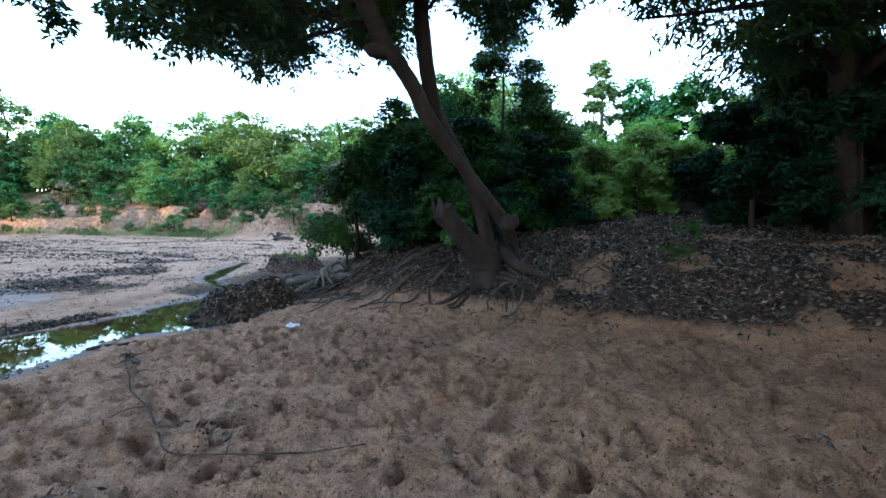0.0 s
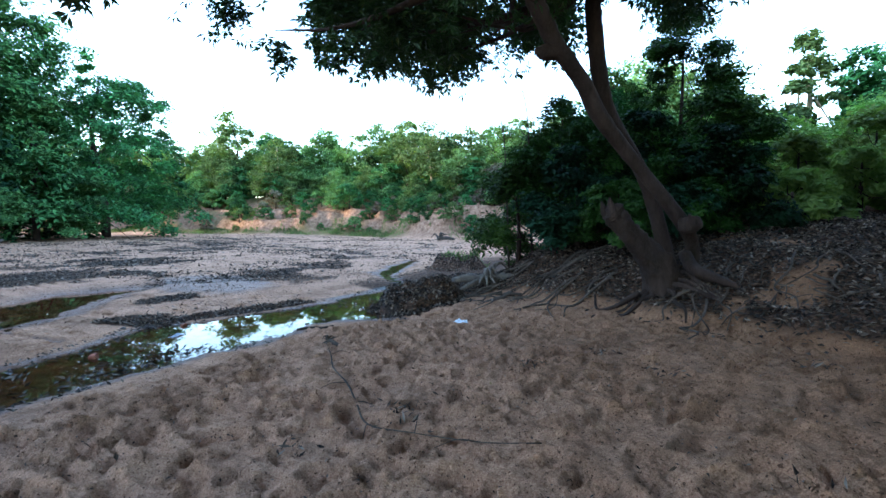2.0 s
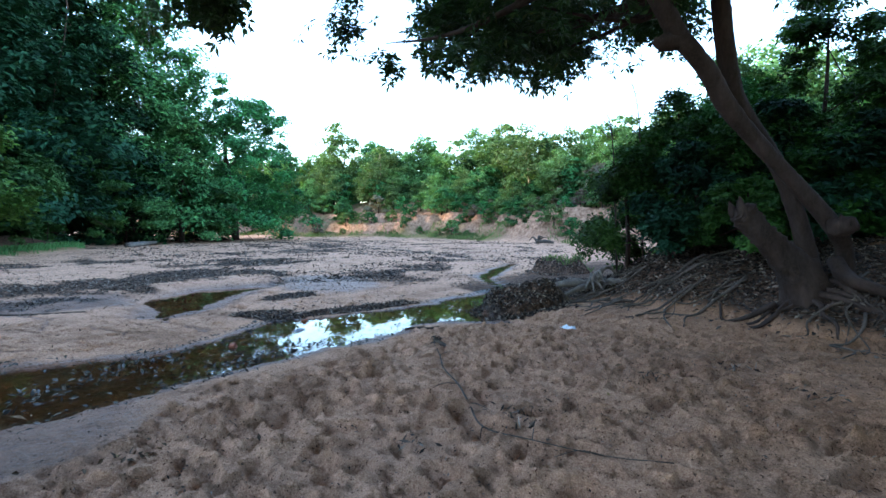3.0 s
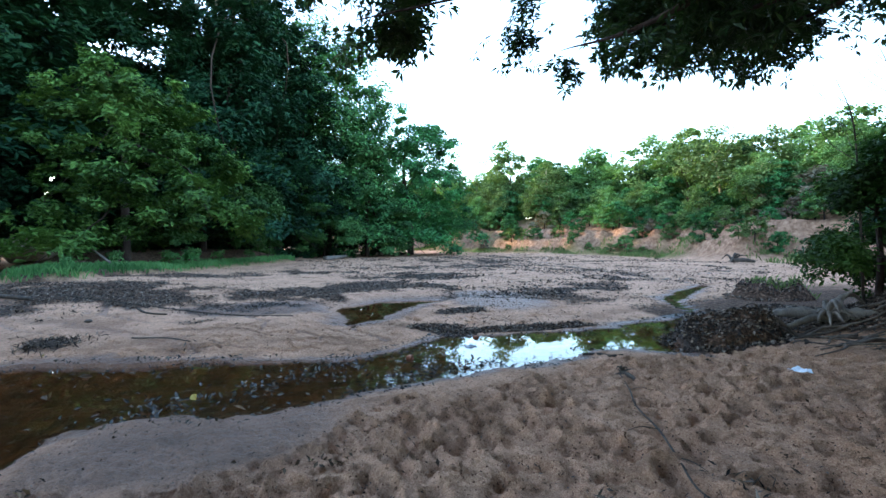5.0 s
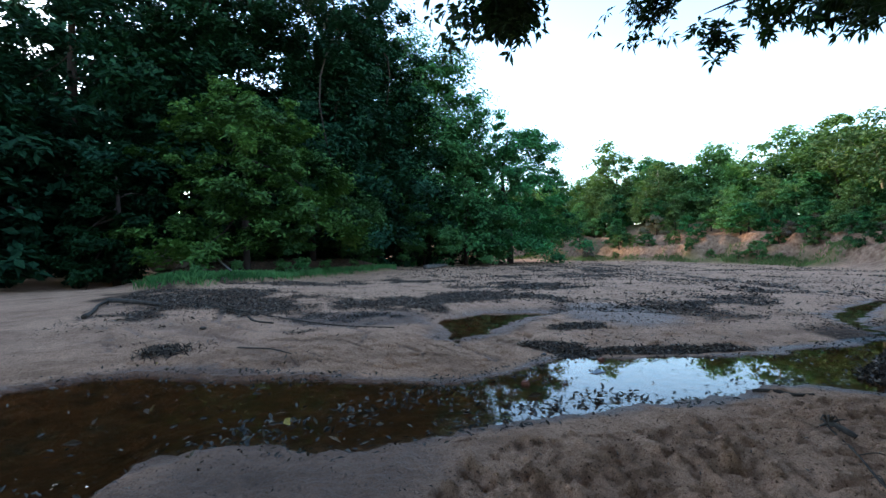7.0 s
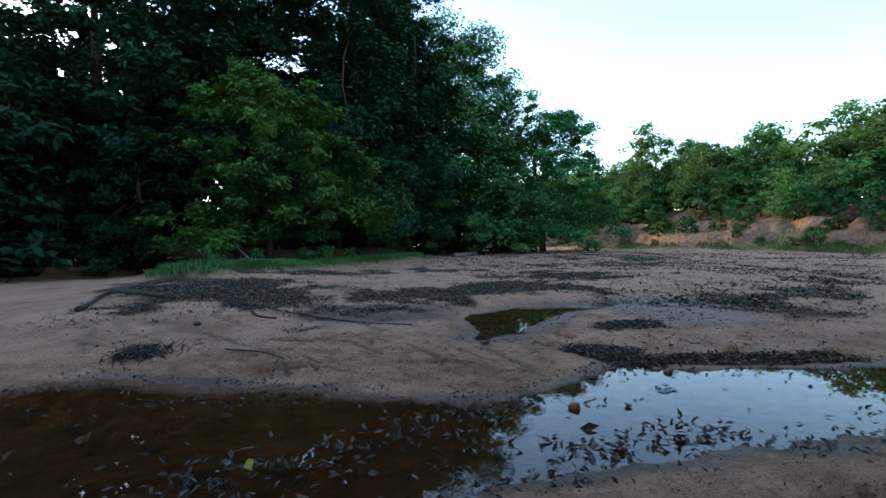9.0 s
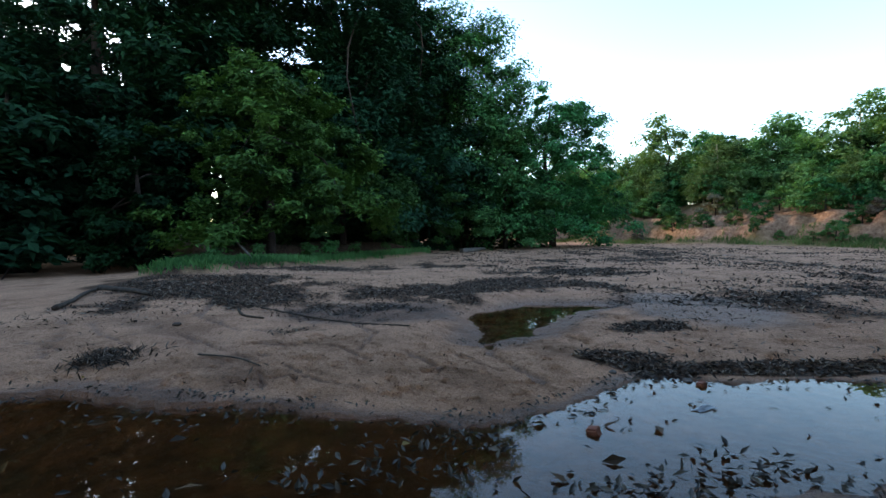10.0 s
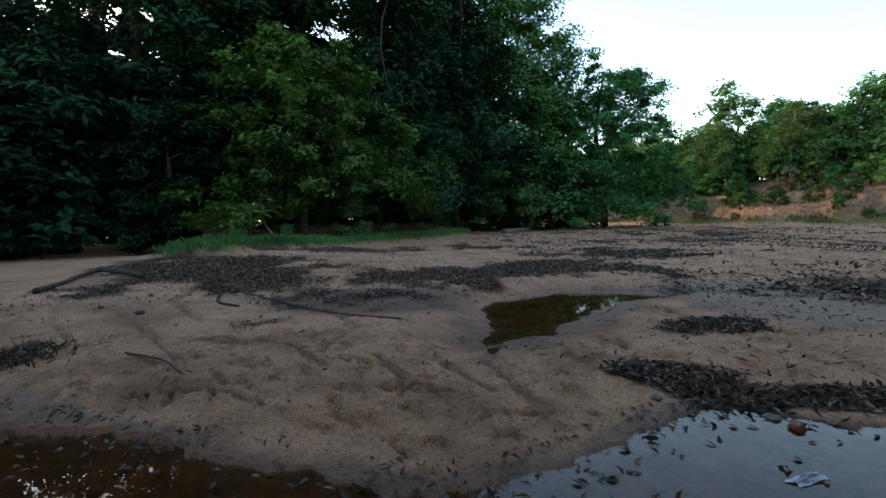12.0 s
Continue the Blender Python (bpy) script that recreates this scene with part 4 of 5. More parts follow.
# the near-black leaf colour stands for the shade below the tall trees
hedge = [stand("undergrowth", "dense dark undergrowth below the tall trees", 0, 0, 10.0, 6.5, 18, 4200, LEAF_SHADED, (0.85, 0.44), 430 + k, low=0.02, group="undergrowth of the west bank", category="shrub", girth=0.2) for k in range(3)]
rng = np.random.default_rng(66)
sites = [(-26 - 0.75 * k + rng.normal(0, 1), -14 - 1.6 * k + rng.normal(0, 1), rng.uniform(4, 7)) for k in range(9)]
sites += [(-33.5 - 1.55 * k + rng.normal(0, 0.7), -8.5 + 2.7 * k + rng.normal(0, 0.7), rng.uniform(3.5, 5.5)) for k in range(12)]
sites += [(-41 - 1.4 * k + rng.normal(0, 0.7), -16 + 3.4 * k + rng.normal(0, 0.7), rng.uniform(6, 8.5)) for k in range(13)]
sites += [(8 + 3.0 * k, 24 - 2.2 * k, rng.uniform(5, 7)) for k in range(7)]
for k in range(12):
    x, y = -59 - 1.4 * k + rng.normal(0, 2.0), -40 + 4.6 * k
    stand("dark_tree", "tall dark tree deep in the western wood", x, y, rng.uniform(22, 30), rng.uniform(6.5, 8.5), 24, 5200, LEAF_SHADED, (1.5, 0.8), 450 + k, low=0.03, fat=1.4, group=WEST, girth=0.35)
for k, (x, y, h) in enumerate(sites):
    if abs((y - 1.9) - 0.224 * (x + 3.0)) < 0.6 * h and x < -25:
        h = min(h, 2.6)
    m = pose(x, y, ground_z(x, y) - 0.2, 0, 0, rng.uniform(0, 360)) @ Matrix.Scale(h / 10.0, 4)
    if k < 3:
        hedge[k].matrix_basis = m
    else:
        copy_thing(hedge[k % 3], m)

# ---- the wooded slope across the river ----
FARG = "trees on the far bank"
rng = np.random.default_rng(77)
models = []
for k in range(7):
    rr = np.random.default_rng(500 + k)
    h = 10.0
    blobs = random_blobs(rr, (0, 0, 0), h, (3.6, 4.4, 3.2, 4.8, 3.8, 2.8, 4.2)[k], (16, 18, 15, 18, 16, 14, 17)[k], (0.15, 0.1, 0.06, 0.3, 0.06, 0.1, 0.06)[k], (0.7, 0.6, 0.8, 0.5, 0.8, 0.8, 0.7)[k], 1.25)
    trunk = [(0, 0, -0.3, 0.2), (rr.normal(0, 0.2), rr.normal(0, 0.2), 3, 0.15), (rr.normal(0, 0.4), rr.normal(0, 0.4), 6, 0.1), (0, 0, 8.6, 0.04)]
    models.append(tree("bank_tree", "leafy green tree on the far river bank", (0, 0, 0), trunk, blobs, 4600, (LEAF_FAR, LEAF_FAR, LEAF_MID, LEAF_FAR, LEAF_FAR, LEAF_PALE, LEAF_FAR)[k], (0.5, 0.27), (BARK, BARK_PALE)[k % 2], 500 + k, FARG, limbs=5, spread=0.34, gather=22))
used = set()


def plant(models, k, x, y, h, turn):
    """The model itself the first time, then copies of it."""
    m = pose(x, y, ground_z(x, y) - 0.15, 0, 0, turn) @ Matrix.Scale(h / 10.0, 4)
    ob = models[k]
    if id(ob) in used:
        copy_thing(ob, m)
    else:
        used.add(id(ob))
        FIRST.append((ob, m))


FIRST = []
for row, (s0, h0, gap) in enumerate(((9.0, 4.4, 3.8), (13, 6.9, 4.4), (18, 8.5, 5.0), (25, 9.8, 6.0))):
    x = -108.0
    while x < 2:
        y = float(over(FAR_FOOT, x)) + s0 + rng.normal(0, 1.2)
        plant(models, int(rng.integers(0, 7)), x + rng.normal(0, 1), y, h0 * rng.uniform(0.75, 1.25), rng.uniform(0, 360))
        x += gap * rng.uniform(0.7, 1.3)
bushes = []
for k in range(3):
    rr = np.random.default_rng(540 + k)
    blobs = random_blobs(rr, (0, 0, 0), 10, 6.5, 10, 0.15, 0.75)
    bushes.append(tree("bank_shrub", "rounded shrub hanging over the eroded bank", (0, 0, 0), [(0, 0, -0.3, 0.3), (0.2, 0, 3, 0.2), (0.3, 0.3, 6, 0.08)], blobs, 1900, (LEAF_MID, LEAF_FAR, LEAF_DRY)[k], (1.1, 0.55), BARK, 540 + k, "shrubs on the far bank", "shrub", limbs=4))
x = -100.0
while x < -1:
    y = float(over(FAR_FOOT, x)) + rng.uniform(6.0, 9.5)
    plant(bushes, int(rng.choice([0, 0, 1, 1, 2])), x, y, rng.uniform(2.0, 3.6), rng.uniform(0, 360))
    x += rng.uniform(1.3, 2.8)
for x, s, h in ((-55, 3.6, 2.0), (-42.5, 5.2, 2.2), (-33, 4.6, 1.6), (-30, 6.0, 2.2), (-26.5, 5.6, 1.8), (-65, 4.5, 2.6), (-70, 5, 3.0), (-57.5, 1.8, 1.0), (-48, 1.6, 0.9), (-50, 4.2, 2.8), (-36, 5.0, 2.9), (-60, 4, 2.6), (-45.5, 3.4, 1.6), (-19.8, 1.2, 1.2), (-22.5, 3.0, 1.0), (-40, 2.4, 1.0)):
    plant(bushes, 0 if h > 1.5 else 1, x, float(over(FAR_FOOT, x)) + s, h, rng.uniform(0, 360))
for x, y, h in ((-60, 46.5, 13.0), (-47, 52, 10), (-52, 49.5, 9), (-39, 52, 10), (-33, 51.5, 9.5), (-28, 50, 9)):
    plant(models, int(rng.integers(0, 5)), x, y, h, rng.uniform(0, 360))
for k in range(70):
    x = rng.uniform(-95, -16)
    plant(bushes, int(rng.choice([0, 1, 1, 2])), x, float(over(FAR_FOOT, x)) + rng.choice([2.6, 4.2, 5.6]) + rng.normal(0, 0.5), rng.uniform(0.7, 1.9), rng.uniform(0, 360))
for k in range(22):
    x = -33 + 1.1 * k
    plant(bushes, k % 3, x, float(over(FAR_FOOT, x)) + rng.uniform(4.6, 8.0), rng.uniform(1.4, 2.6), rng.uniform(0, 360))
for k in range(40):
    x = -104 + 2.7 * k
    plant(bushes, k % 2, x, float(over(FAR_FOOT, x)) + 12 + rng.normal(0, 1.5), rng.uniform(3.2, 4.6), rng.uniform(0, 360))
for s0, h0 in ((16, 4.5), (21.5, 5.5)):
    for k in range(36):
        x = -108 + 3.0 * k
        plant(bushes, k % 2, x + rng.normal(0, 0.6), float(over(FAR_FOOT, x)) + s0, h0 * rng.uniform(0.85, 1.2), rng.uniform(0, 360))
for ob, m in FIRST:
    ob.matrix_basis = m

# ---- things on the sand ----


def scatter(name, label, rng, test, box, count, size, material, category, lift=0.012, tilt=0.5, z=None, group=""):
    """Flat bits of leaf lying on the ground wherever test(x, y, masks) gives more than a random number."""
    x, y = rng.uniform(box[0], box[1], count), rng.uniform(box[2], box[3], count)
    h, m = height(x, y)
    ok = rng.uniform(0, 1, count) < test(x, y, m)
    x, y, h = x[ok], y[ok], h[ok]
    p = np.stack([x, y, (h if z is None else np.full(len(x), z)) + lift * rng.uniform(0.3, 1.6, len(x))], -1)
    f = unit(np.stack([rng.normal(0, tilt, len(x)), rng.normal(0, tilt, len(x)), np.ones(len(x))], -1))
    return tagged(part(name, leaves(name, rng, p, f, size[0], size[1]), material), label, category, kind="stuff")


def open_bar(x, y):
    """Nought on the bare flow-washed tongue of sand, one on the littered riverbed."""
    return np.maximum(step(-11.5, -13.5, x), step(4.8, 6.2, y)) * 0.9 + 0.1


rng = np.random.default_rng(90)
scatter("mud_crumbs", "black crumbly mud, leaves and bark fragments over the lump", rng, lambda x, y, m: step(1.25, 1.0, np.hypot((x + 5.0) / 0.85, (y - 9.5) / 1.1)) * 0.95 + step(1.1, 0.9, np.hypot((x + 7.5) / 1.1, (y - 16.0) / 0.9)) * 0.4, (-9, -3.6, 8.2, 17.5), 42000, (0.075, 0.05), LITTER, "mud", 0.045, 0.9)
scatter("leaf_litter", "dark rotting leaf litter over the wooded bank", rng, lambda x, y, m: np.where(m["wood"] > -0.6, m["litter"] * 0.9 + 0.03, 0), (-6.5, 8, 6, 14.5), 60000, (0.1, 0.045), LITTER, "leaf litter", 0.025, 0.35)
scatter("leaf_litter", "dark wet drifts of leaves and twigs on the sandbar", rng, lambda x, y, m: np.where((m["inside"] < -0.02) & (m["wood"] < 0), np.where(m["litter"] > 0.15, m["litter"] ** 1.5 * 0.7, 0), 0), (-30, -6.8, -4, 18), 150000, (0.12, 0.03), LITTER, "leaf litter", 0.012, 0.25)
scatter("leaf_litter", "dark streaks of stranded leaves across the riverbed", rng, lambda x, y, m: np.where((m["inside"] < -0.02) & (m["wood"] < 0), m["litter"] * 0.8, 0), (-42, -11, 9, 30), 34000, (0.2, 0.075), LITTER, "leaf litter", 0.015, 0.3)
scatter("leaf_litter", "rotting leaves crowded along the water's edge", rng, lambda x, y, m: np.where((m["inside"] < -0.02) & (m["wood"] < 0), np.where(m["litter"] > 0.3, m["litter"], 0), 0), (-10.8, -7, 4.8, 8.8), 6000, (0.1, 0.035), LITTER, "leaf litter", 0.02, 0.4)
scatter("fallen_leaves", "scattered dry brown and yellow leaves on the sand", rng, lambda x, y, m: np.where((m["inside"] < 0) & (m["wood"] < 0.1), 0.35, 0), (-10, 5, -1.5, 9), 900, (0.075, 0.03), FALLEN, "leaves")
scatter("shore_litter", "dark soaked leaves stranded along the waterline", rng, lambda x, y, m: np.where((np.abs(m["inside"] + 0.06) < 0.22) & (y < 13), 0.25 + 0.7 * (vnoise(x, y, 0.5, 14) > 0.1), 0), (-10.5, -3.8, -2.5, 12), 16000, (0.075, 0.028), SOAKED, "leaves", 0.014, 0.4)
def piles(x, y, m):
    return sum(np.exp(-(((x - px) / 0.17) ** 2 + ((y - py) / 0.1) ** 2)) for px, py in ((2.3, 4.4), (-2.3, 3.3), (-1.7, 3.9), (-1.2, 5.8), (0.1, 6.0), (0.9, 4.2), (-1.9, 4.2), (1.4, 7.0), (-3.2, 6.9), (-0.6, 6.6)))


scatter("twig_litter", "small dark tangles of dead leaves on the sand", rng, piles, (-3.6, 2.8, 3.0, 7.4), 9000, (0.1, 0.022), LITTER, "leaves", 0.03, 0.9)
scatter("twig_litter", "dark tangle of twigs and dead leaves on the sandbar", rng, lambda x, y, m: np.exp(-(((x + 10.2) / 0.3) ** 2 + ((y + 0.85) / 0.35) ** 2)), (-11, -9.4, -1.8, 0.1), 3000, (0.16, 0.022), LITTER, "leaves", 0.04, 0.9)
scatter("sand_debris", "dark crumbs of leaf and twig trodden into the sand", rng, lambda x, y, m: np.where((m["inside"] < -0.05) & (m["wood"] < 0.2), 0.3 + 0.5 * step(0.1, 0.5, fbm(x, y, 0.5, 4)), 0), (-7, 5, -2, 9.6), 16000, (0.036, 0.013), LITTER, "debris", 0.008, 0.4)
scatter("sand_debris", "dark twigs and leaves strewn over the pale riverbed", rng, lambda x, y, m: np.where((m["inside"] < -0.1) & (m["wood"] < 0), 0.12 * open_bar(x, y) + 0.6 * open_bar(x, y) * np.clip(fbm(x, y, 2.2, 111), 0, 1) + 0.5 * m["litter"], 0), (-34, -7.2, -4, 26), 50000, (0.12, 0.024), LITTER, "debris", 0.012, 0.35)
scatter("sand_debris", "dark driftwood scraps and leaves strewn along the far riverbed", rng, lambda x, y, m: np.where((m["inside"] < -0.1) & (m["wood"] < 0) & (m["red"] < 0.1), 0.1 + 0.9 * np.clip(2 * fbm(0.4 * x + 0.3 * y, y, 2.2, 113), 0, 1), 0), (-50, -9, 8, 38), 15000, (0.22, 0.06), LITTER, "debris", 0.015, 0.35)
scatter("floating_leaves", "dark soaked leaves floating on the stream", rng, lambda x, y, m: np.where((m["inside"] > 0) & (y < 12), np.where(m["inside"] < 0.45, 0.7, 0.12) + 0.25 * (vnoise(x, y, 0.9, 3) > 0.35), 0), (-10, -4, -3, 11), 3600, (0.085, 0.034), SOAKED, "leaves", 0.006, 0.12, 0.002)
scatter("floating_leaves", "raft of sodden curled leaves in the brown shallows", rng, lambda x, y, m: np.where(m["inside"] > 0.02, np.exp(-(along(x, y, ((-6.3, 0.6), (-6.5, 1.8), (-7.0, 2.9))) / 0.34) ** 2) * 0.4 + 0.4 * np.exp(-(along(x, y, ((-6.0, 3.6), (-6.0, 5.0))) / 0.25) ** 2), 0), (-8, -5.4, 0, 5.4), 5000, (0.1, 0.04), SOAKED, "leaves", 0.012, 0.5, 0.004)
scatter("floating_leaves", "a few large red-brown leaves on the stream", rng, lambda x, y, m: np.where(m["inside"] > 0.1, 0.5, 0), (-9, -5.6, -1, 5), 60, (0.17, 0.075), FALLEN, "leaves", 0.012, 0.3, 0.004)
scatter("fallen_leaves", "small drift of red-brown leaves at the shore", rng, lambda x, y, m: np.exp(-((x + 3.9) ** 2 + (y - 1.9) ** 2) / 0.02) + np.exp(-((x + 4.4) ** 2 + (y + 0.1) ** 2) / 0.03), (-4.9, -3.4, -0.5, 2.4), 1500, (0.08, 0.035), FALLEN, "leaves", 0.02, 0.8)


def grass(name, label, rng, zone, box, count, tall, material, width=0.02):
    x, y = rng.uniform(box[0], box[1], count), rng.uniform(box[2], box[3], count)
    ok = rng.uniform(0, 1, count) < zone(x, y)
    x, y = x[ok], y[ok]
    z = height(x, y)[0]
    n = len(x)
    L = tall * rng.uniform(0.45, 1.2, n) * (1 + 0.4 * vnoise(x, y, 0.9, 8))
    a = rng.uniform(0, 2 * np.pi, n)
    lean = rng.uniform(0.1, 0.7, n) * L
    side = np.stack([np.sin(a), -np.cos(a), np.zeros(n)], -1) * width
    foot = np.stack([x, y, z - 0.02], -1)
    mid = foot + np.stack([np.cos(a) * lean * 0.35, np.sin(a) * lean * 0.35, L * 0.65], -1)
    tip = foot + np.stack([np.cos(a) * lean, np.sin(a) * lean, L], -1)
    v = np.stack([foot - side, foot + side, mid + side * 0.7, tip, mid - side * 0.7], 1).reshape(-1, 3)
    return tagged(part(name, mesh_from(name, v, np.arange(n)[:, None] * 5 + np.arange(5), False), material), label, "grass", kind="stuff")


grass("grass", "bright green grass along the edge of the sandbar", rng, lambda x, y: grass_zone(x, y) * np.clip(0.6 + fbm(x, y, 0.9, 98), 0.1, 1), (-41, -18, -7, 11), 90000, 0.3, GRASS, 0.018)
far_strip = lambda x, y: np.where((y - over(FAR_FOOT, x) > 0.2) & (y - over(FAR_FOOT, x) < 3.2) & (x < -14), np.clip(0.55 + 1.4 * fbm(x, y, 2.6, 33), 0, 1), 0.0)
grass("grass", "green grass strip at the foot of the eroded bank", rng, far_strip, (-90, -14, 18, 46), 120000, 0.34, GRASS_DRY, 0.035)
grass("grass", "thin grass on the mud lump beside the stream", rng, lambda x, y: np.where(np.hypot((x + 7.3) / 0.9, (y - 16.4) / 0.7) < 1, 1.0, 0.0), (-8.2, -5, 15, 17.4), 1100, 0.18, GRASS_DRY, 0.012)


def herb(x, y, h, seed, label, leaf=LEAF_BUSH, size=(0.11, 0.05), n=120):
    rng = np.random.default_rng(seed)
    z = ground_z(x, y)
    ob = tagged(empty("herb", (x, y, z)), label, "plant", "small plants")
    for k in range(3):
        t = (rng.normal(0, 0.22) * h, rng.normal(0, 0.22) * h)
        part("stem", tube("stem", [(0, 0, -0.03, 0.008), (t[0] * 0.4, t[1] * 0.4, h * 0.5, 0.006), (t[0], t[1], h * 0.95, 0.003)], 5, 4, 0.05, seed + k), TWIG, ob)
    P, F = foliage(rng, [(0, 0, h * 0.65, h * 0.38, h * 0.38, h * 0.38)], n, 0.3)
    part("leaves", leaves("leaves", rng, P, F, size[0], size[1], 0.4, True), leaf, ob)


herb(2.7, 8.5, 0.62, 601, "leafy green sapling on the littered bank")
herb(3.1, 9.3, 0.5, 602, "leafy green sapling on the littered bank")
for k, (x, y) in enumerate(((-27.0, -1.6), (-29.5, 0.4), (-31.5, 1.6), (-33.0, 3.2), (-35.5, 5.2), (-24.5, -3.2), (-30.5, 0.6))):
    herb(x, y, 0.8, 610 + k, "bright green weed at the edge of the grass", GRASS, (0.22, 0.09), 160)


def fallen_branch():
    pts = [(-4.3, 5.85), (-3.75, 5.35), (-3.35, 4.95), (-2.85, 4.6), (-2.4, 4.2), (-1.95, 3.8), (-1.5, 3.78), (-1.0, 3.86), (-0.6, 4.0)]
    rows = [(x, y, ground_z(x, y) + 0.03, 0.004 + 0.0045 * math.sin(math.pi * min(1, i / 8 + 0.15))) for i, (x, y) in enumerate(pts)]
    ob = tagged(empty("fallen_branch", (rows[0][0], rows[0][1], rows[0][2])), "long thin dry branch lying on the sand", "branch")
    part("stick", tube("stick", rows, 7, 6, 0.12, 31, rows[0][:3]), TWIG, ob)
    rng = np.random.default_rng(32)
    for k in range(9):
        i = 1 + k % 7
        a, n = rng.uniform(0, 6.28), rng.uniform(0.12, 0.35)
        x, y, z, r = rows[i]
        e = (x + math.cos(a) * n, y + math.sin(a) * n)
        part("side_twig", tube("side_twig", [(x, y, z, 0.005), ((x + e[0]) / 2, (y + e[1]) / 2, z + 0.03, 0.004), (e[0], e[1], ground_z(*e) + 0.02, 0.002)], 5, 4, 0.1, 40 + k, rows[0][:3]), TWIG, ob)


fallen_branch()


def lump(name, label, x, y, size, material, category, seed, squash=0.6, group="", sink=0.25, z=None, shade=True):
    """A worn stone or clod, resting a little in the ground."""
    rng = np.random.default_rng(seed)
    bm = bmesh.new()
    bmesh.ops.create_icosphere(bm, subdivisions=3, radius=1)
    off = Vector(rng.uniform(-50, 50, 3))
    for v in bm.verts:
        v.co *= 1 + 0.28 * noise.noise(v.co * 1.3 + off) + 0.1 * noise.noise(v.co * 3.4 + off)
        v.co = Vector((v.co.x * size[0], v.co.y * size[1], v.co.z * size[0] * squash))
    me = bpy.data.meshes.new(name)
    bm.to_mesh(me)
    bm.free()
    me.polygons.foreach_set("use_smooth", np.full(len(me.polygons), shade))
    ob = part(name, me, material)
    ob.location = (x, y, (ground_z(x, y) if z is None else z) + size[0] * squash * (1 - 2 * sink) * 0.8)
    ob.rotation_euler = (0, 0, rng.uniform(0, 6.28))
    return tagged(ob, label, category, group)


def brick_piece(x, y, turn, size, label):
    rng = np.random.default_rng(int(abs(x * 100)))
    bm = bmesh.new()
    bmesh.ops.create_cube(bm, size=1)
    bmesh.ops.bevel(bm, geom=bm.edges[:], offset=0.12, segments=2, affect="EDGES")
    for v in bm.verts:
        v.co = Vector((v.co.x * size[0], v.co.y * size[1], v.co.z * size[2])) + Vector(rng.normal(0, 0.004, 3))
    me = bpy.data.meshes.new("brick_fragment")
    bm.to_mesh(me)
    bm.free()
    ob = part("brick_fragment", me, BRICK)
    ob.location, ob.rotation_euler = (x, y, max(-0.015, ground_z(x, y)) + size[2] * 0.3), (0.25, -0.2, turn)
    tagged(ob, label, "brick", "brick fragments")


brick_piece(-6.9, 4.12, 0.6, (0.1, 0.085, 0.08), "worn orange brick fragment in the shallow stream")
brick_piece(-7.68, 5.88, 0.2, (0.09, 0.08, 0.07), "worn dark red brick fragment in the shallow stream")
for x, y, s, sd in ((-7.85, 5.85, 0.06, 701), (-8.3, 5.2, 0.05, 704)):
    lump("stone", "dark wet stone at the water's edge", x, y, (s, s * 0.8), STONE, "stone", sd, 0.5, "stones")
for x, y, s, sd in ((-10.2, -0.9, 0.09, 711), (-12.2, -0.7, 0.07, 714)):
    lump("clod", "dark crumbling clod of mud on the sand", x, y, (s, s * 0.75), MUDROCK, "clod", sd, 0.55, "clods of mud")


def crumpled(name, label, x, y, z, w, d, h, material, category, seed):
    """A crumpled sheet with some thickness."""
    n = 14
    u, v = np.meshgrid(np.linspace(-0.5, 0.5, n), np.linspace(-0.5, 0.5, n), indexing="ij")
    f = np.random.default_rng(seed).uniform(0, 50)
    top = h * (0.55 + 0.6 * fbm(u * 10 + f, v * 10, 3.0, seed)) * np.clip(1.3 - 2 * np.hypot(u, v), 0.15, 1)
    sx, sy = u * w * (1 + 0.2 * vnoise(v * 8 + f, u * 8, 2, seed)), v * d * (1 + 0.2 * vnoise(u * 9, v * 9 + f, 2, seed + 1))
    idx = np.arange(n * n).reshape(n, n)
    q = np.stack([idx[:-1, :-1], idx[1:, :-1], idx[1:, 1:], idx[:-1, 1:]], -1).reshape(-1, 4)
    ob = part(name, mesh_from(name, np.stack([sx, sy, np.maximum(top, 0.002)], -1).reshape(-1, 3), q, False), material)
    mod = ob.modifiers.new("thickness", "SOLIDIFY")
    mod.thickness = 0.003
    ob.location = (x, y, z)
    ob.rotation_euler = (0, 0, f)
    tagged(ob, label, category)


crumpled("paper_scrap", "crumpled white paper scrap lying on the sand", -3.08, 7.72, ground_z(-3.08, 7.72) + 0.03, 0.2, 0.2, 0.17, PAPER, "litter", 5)
crumpled("plastic_wrapper", "torn grey plastic wrapper afloat in the stream", -7.1, 5.4, 0.004, 0.24, 0.08, 0.03, FILM, "litter", 6)


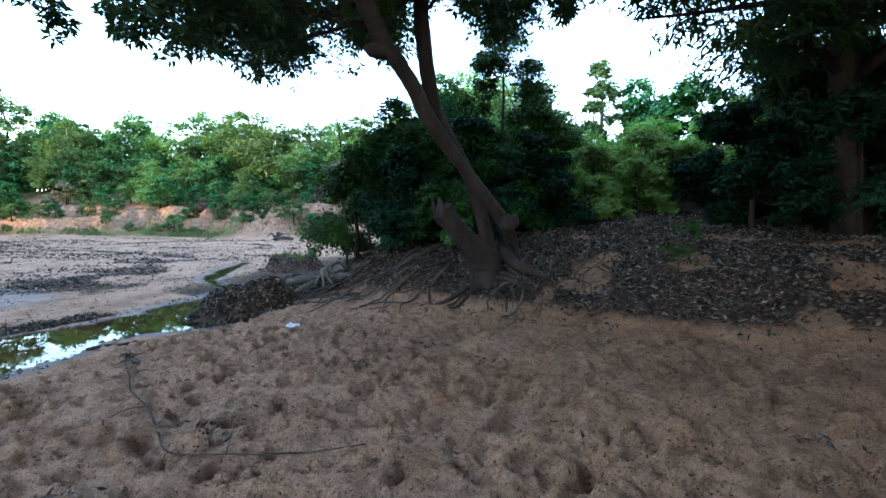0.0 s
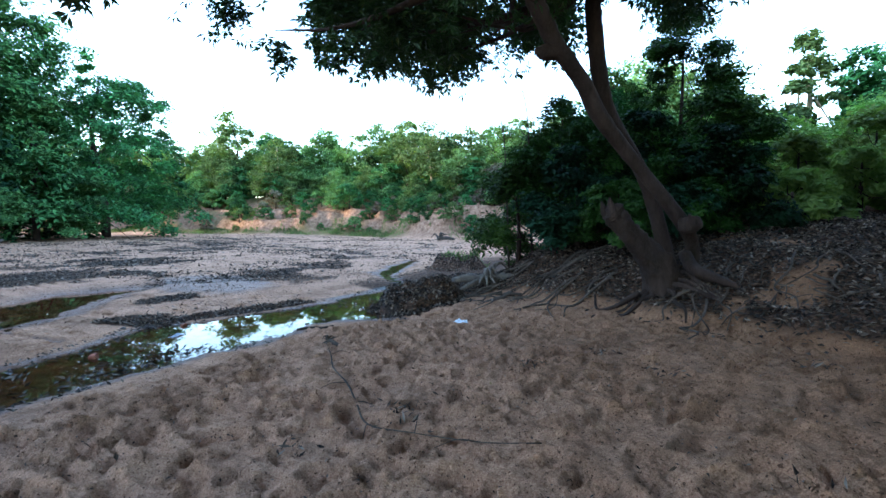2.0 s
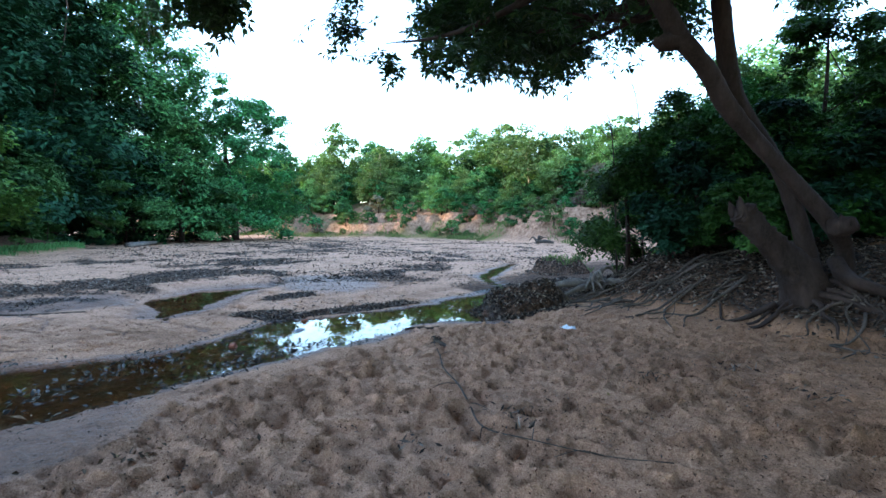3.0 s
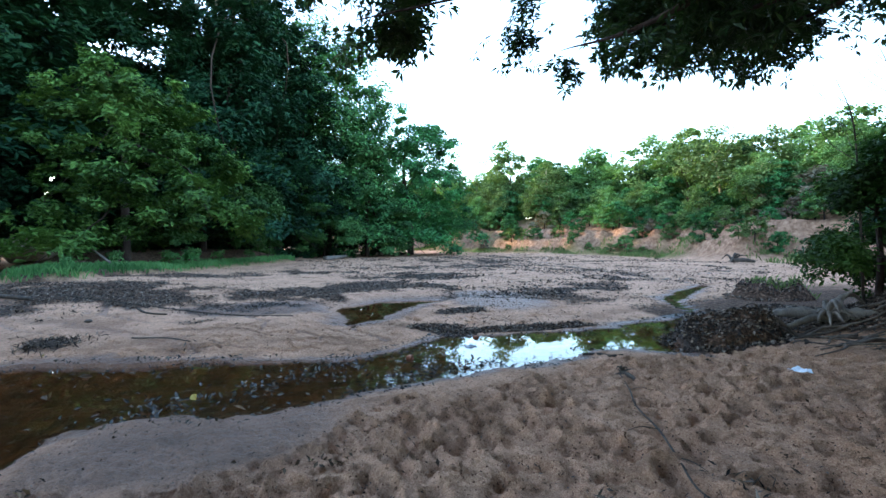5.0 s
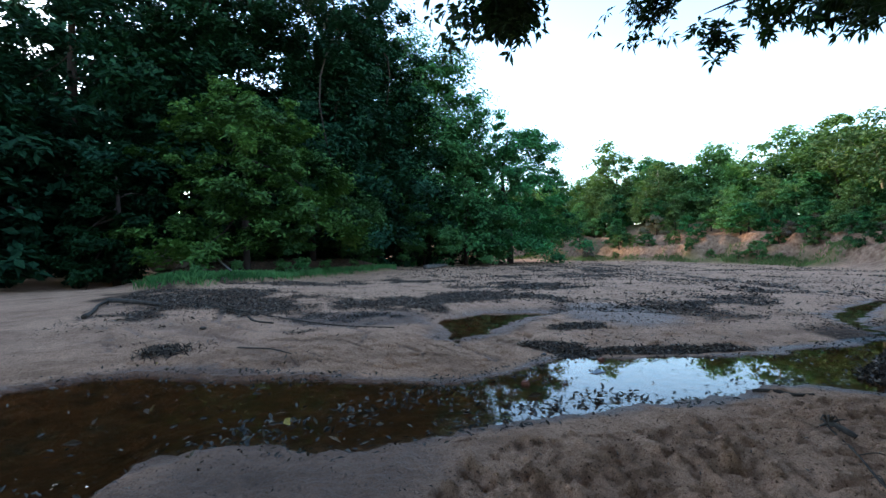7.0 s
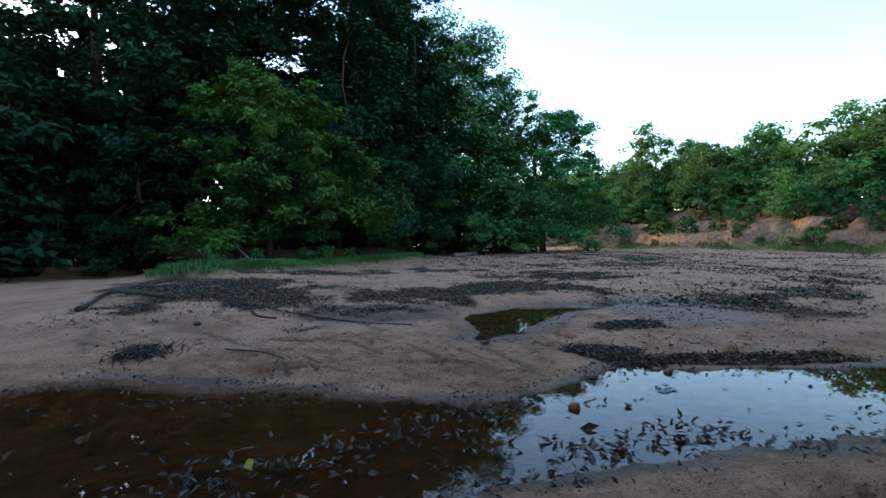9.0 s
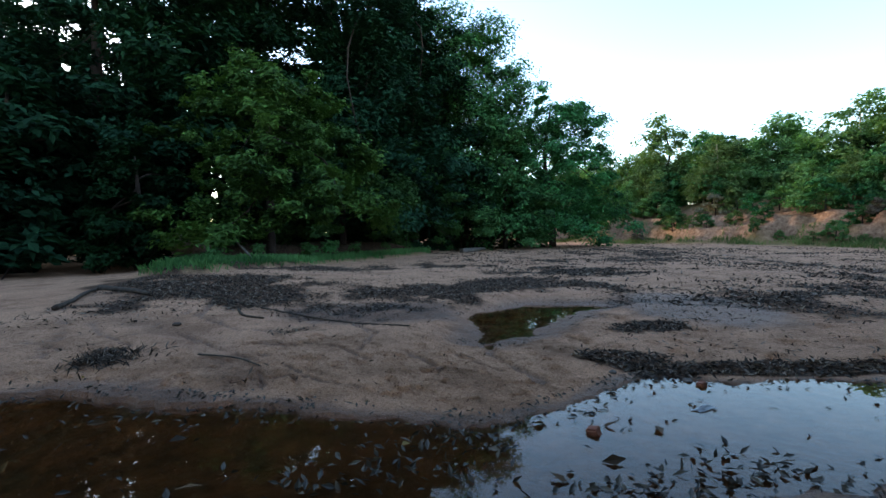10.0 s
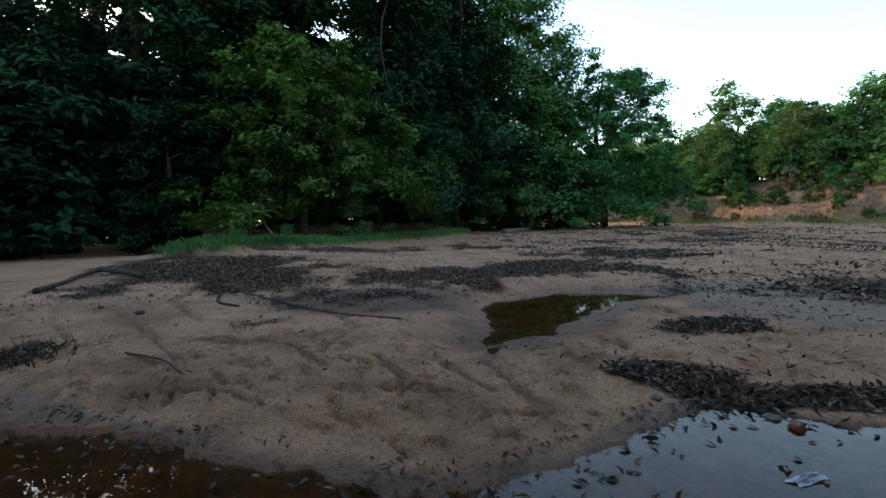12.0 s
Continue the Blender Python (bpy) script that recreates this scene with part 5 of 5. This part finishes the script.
def root_wad(name, label, x, y, size, seed, material, n=9, logs=()):
    """Driftwood: a short log with torn roots around its end."""
    rng = np.random.default_rng(seed)
    z = ground_z(x, y)
    ob = tagged(empty(name, (x, y, z)), label, "driftwood")
    for k, (dx, dy, dz, r) in enumerate(logs):
        part("log", tube("log", [(0, 0, size * 0.2, r), (dx * 0.5, dy * 0.5, size * 0.22 + dz * 0.5, r * 0.9), (dx, dy, size * 0.15 + dz, r * 0.6)], 9, 6, 0.14, seed + 50 + k), material, ob)
    for k in range(n):
        a, L = rng.uniform(0, 6.28), size * rng.uniform(0.5, 1.1)
        hz = rng.uniform(0.15, 0.8) * size
        part("root", tube("root", [(0, 0, size * 0.15, size * 0.11), (math.cos(a) * L * 0.5, math.sin(a) * L * 0.5, hz, size * 0.06), (math.cos(a) * L, math.sin(a) * L, hz * rng.uniform(0.2, 1.2), size * 0.015)], 6, 4, 0.15, seed + k), material, ob)


root_wad("driftwood_stump", "weathered driftwood stump on the root-covered bank", -4.15, 11.2, 0.7, 801, DRIFT, 14, ((1.2, 0.4, 0.1, 0.13), (-0.6, -0.6, 0.05, 0.1), (-0.2, -1.0, -0.1, 0.07)))
root_wad("driftwood_snag", "dark tangled driftwood snag on the riverbed", -17.8, 33.2, 0.9, 802, TWIG, 12, ((1.3, 0.2, 0.0, 0.14),))
root_wad("small_snag", "small torn root sticking out of the shore", -4.35, 5.95, 0.16, 804, TWIG, 7, ((0.3, -0.1, 0.0, 0.03),))
root_wad("driftwood_log", "pale driftwood log in front of the dark trees", -39.0, 11.6, 0.5, 805, DRIFT, 4, ((-3.5, 3.0, 0.1, 0.22),))
root_wad("dead_branch", "bare grey branch fallen across the grass", -23.6, -1.3, 0.25, 806, DRIFT, 5, ((-2.3, -1.1, 0.75, 0.05),))


def dead_sapling(x, y, h, seed):
    """A thin dead stem with a few bare twigs that rises out of the shrubs."""
    rng = np.random.default_rng(seed)
    z = ground_z(x, y)
    ob = tagged(empty("dead_sapling", (x, y, z)), "thin leafless sapling rising above the shrubs", "tree")
    part("stem", tube("stem", [(0, 0, -0.05, 0.03), (-0.1, 0, h * 0.5, 0.02), (-0.25, 0.1, h * 0.8, 0.014), (-0.55, 0.1, h, 0.005)], 6, 5, 0.08, seed), TWIG, ob)
    for k in range(7):
        a, u = rng.uniform(2.2, 4.2), rng.uniform(0.6, 0.9)
        x0, z0, n = -0.1 - 0.3 * (u - 0.5), h * u, rng.uniform(0.5, 1.1)
        part("twig", tube("twig", [(x0, 0.05, z0, 0.008), (x0 + math.cos(a) * n * 0.5, 0.05 + math.sin(a) * n * 0.5, z0 + n * 0.45, 0.006), (x0 + math.cos(a) * n * 0.8, 0.05 + math.sin(a) * n * 0.8, z0 + n, 0.002)], 5, 4, 0.08, seed + k), TWIG, ob)


dead_sapling(-4.1, 12.6, 4.6, 820)
dead_sapling(-3.6, 13.0, 4.9, 830)


def long_stick(name, label, rows, radius, seed):
    """A thin crooked stick that lies on the sand along its points."""
    pts = [(x, y, ground_z(x, y) + 0.6 * radius, radius * (1 - 0.6 * k / len(rows))) for k, (x, y) in enumerate(rows)]
    ob = tagged(empty(name, pts[0][:3]), label, "stick")
    part("stick", tube("stick", [(x - pts[0][0], y - pts[0][1], z - pts[0][2], r) for x, y, z, r in pts], 6, 6, 0.1, seed), TWIG, ob)


long_stick("long_stick", "long thin dark stick half sunk in the sandbar", ((-16.2, -1.9), (-14.8, -0.7), (-13.3, 0.6), (-12.0, 2.0), (-11.2, 3.2)), 0.022, 840)
long_stick("stick", "short dark curved stick lying on the sandbar", ((-10.1, 0.2), (-9.7, 0.75), (-9.3, 1.1)), 0.014, 841)
long_stick("stick", "short dark curved stick lying on the sandbar", ((-13.2, 0.1), (-12.6, 0.3), (-12.3, 0.7)), 0.03, 842)
long_stick("driftwood_branch", "dark bent driftwood branch lying on the sandbar", ((-14.3, -3.6), (-15.2, -3.72), (-16.2, -3.95), (-17.1, -4.0)), 0.06, 843)
long_stick("driftwood_branch", "pale forked driftwood branch lying on the sandbar", ((-17.0, -4.0), (-16.4, -3.3), (-15.9, -2.7), (-15.5, -2.3)), 0.075, 845)
lump("earth_mound", "low pale mound of bare earth behind the grass", -30.4, -5.6, (2.4, 1.1), MOUND, "mound", 850, 0.3, "", 0.05)
long_stick("branch", "short black rotten branch at the water's edge", ((-5.6, 6.55), (-5.45, 6.72), (-5.25, 6.78), (-5.15, 6.95)), 0.032, 844)
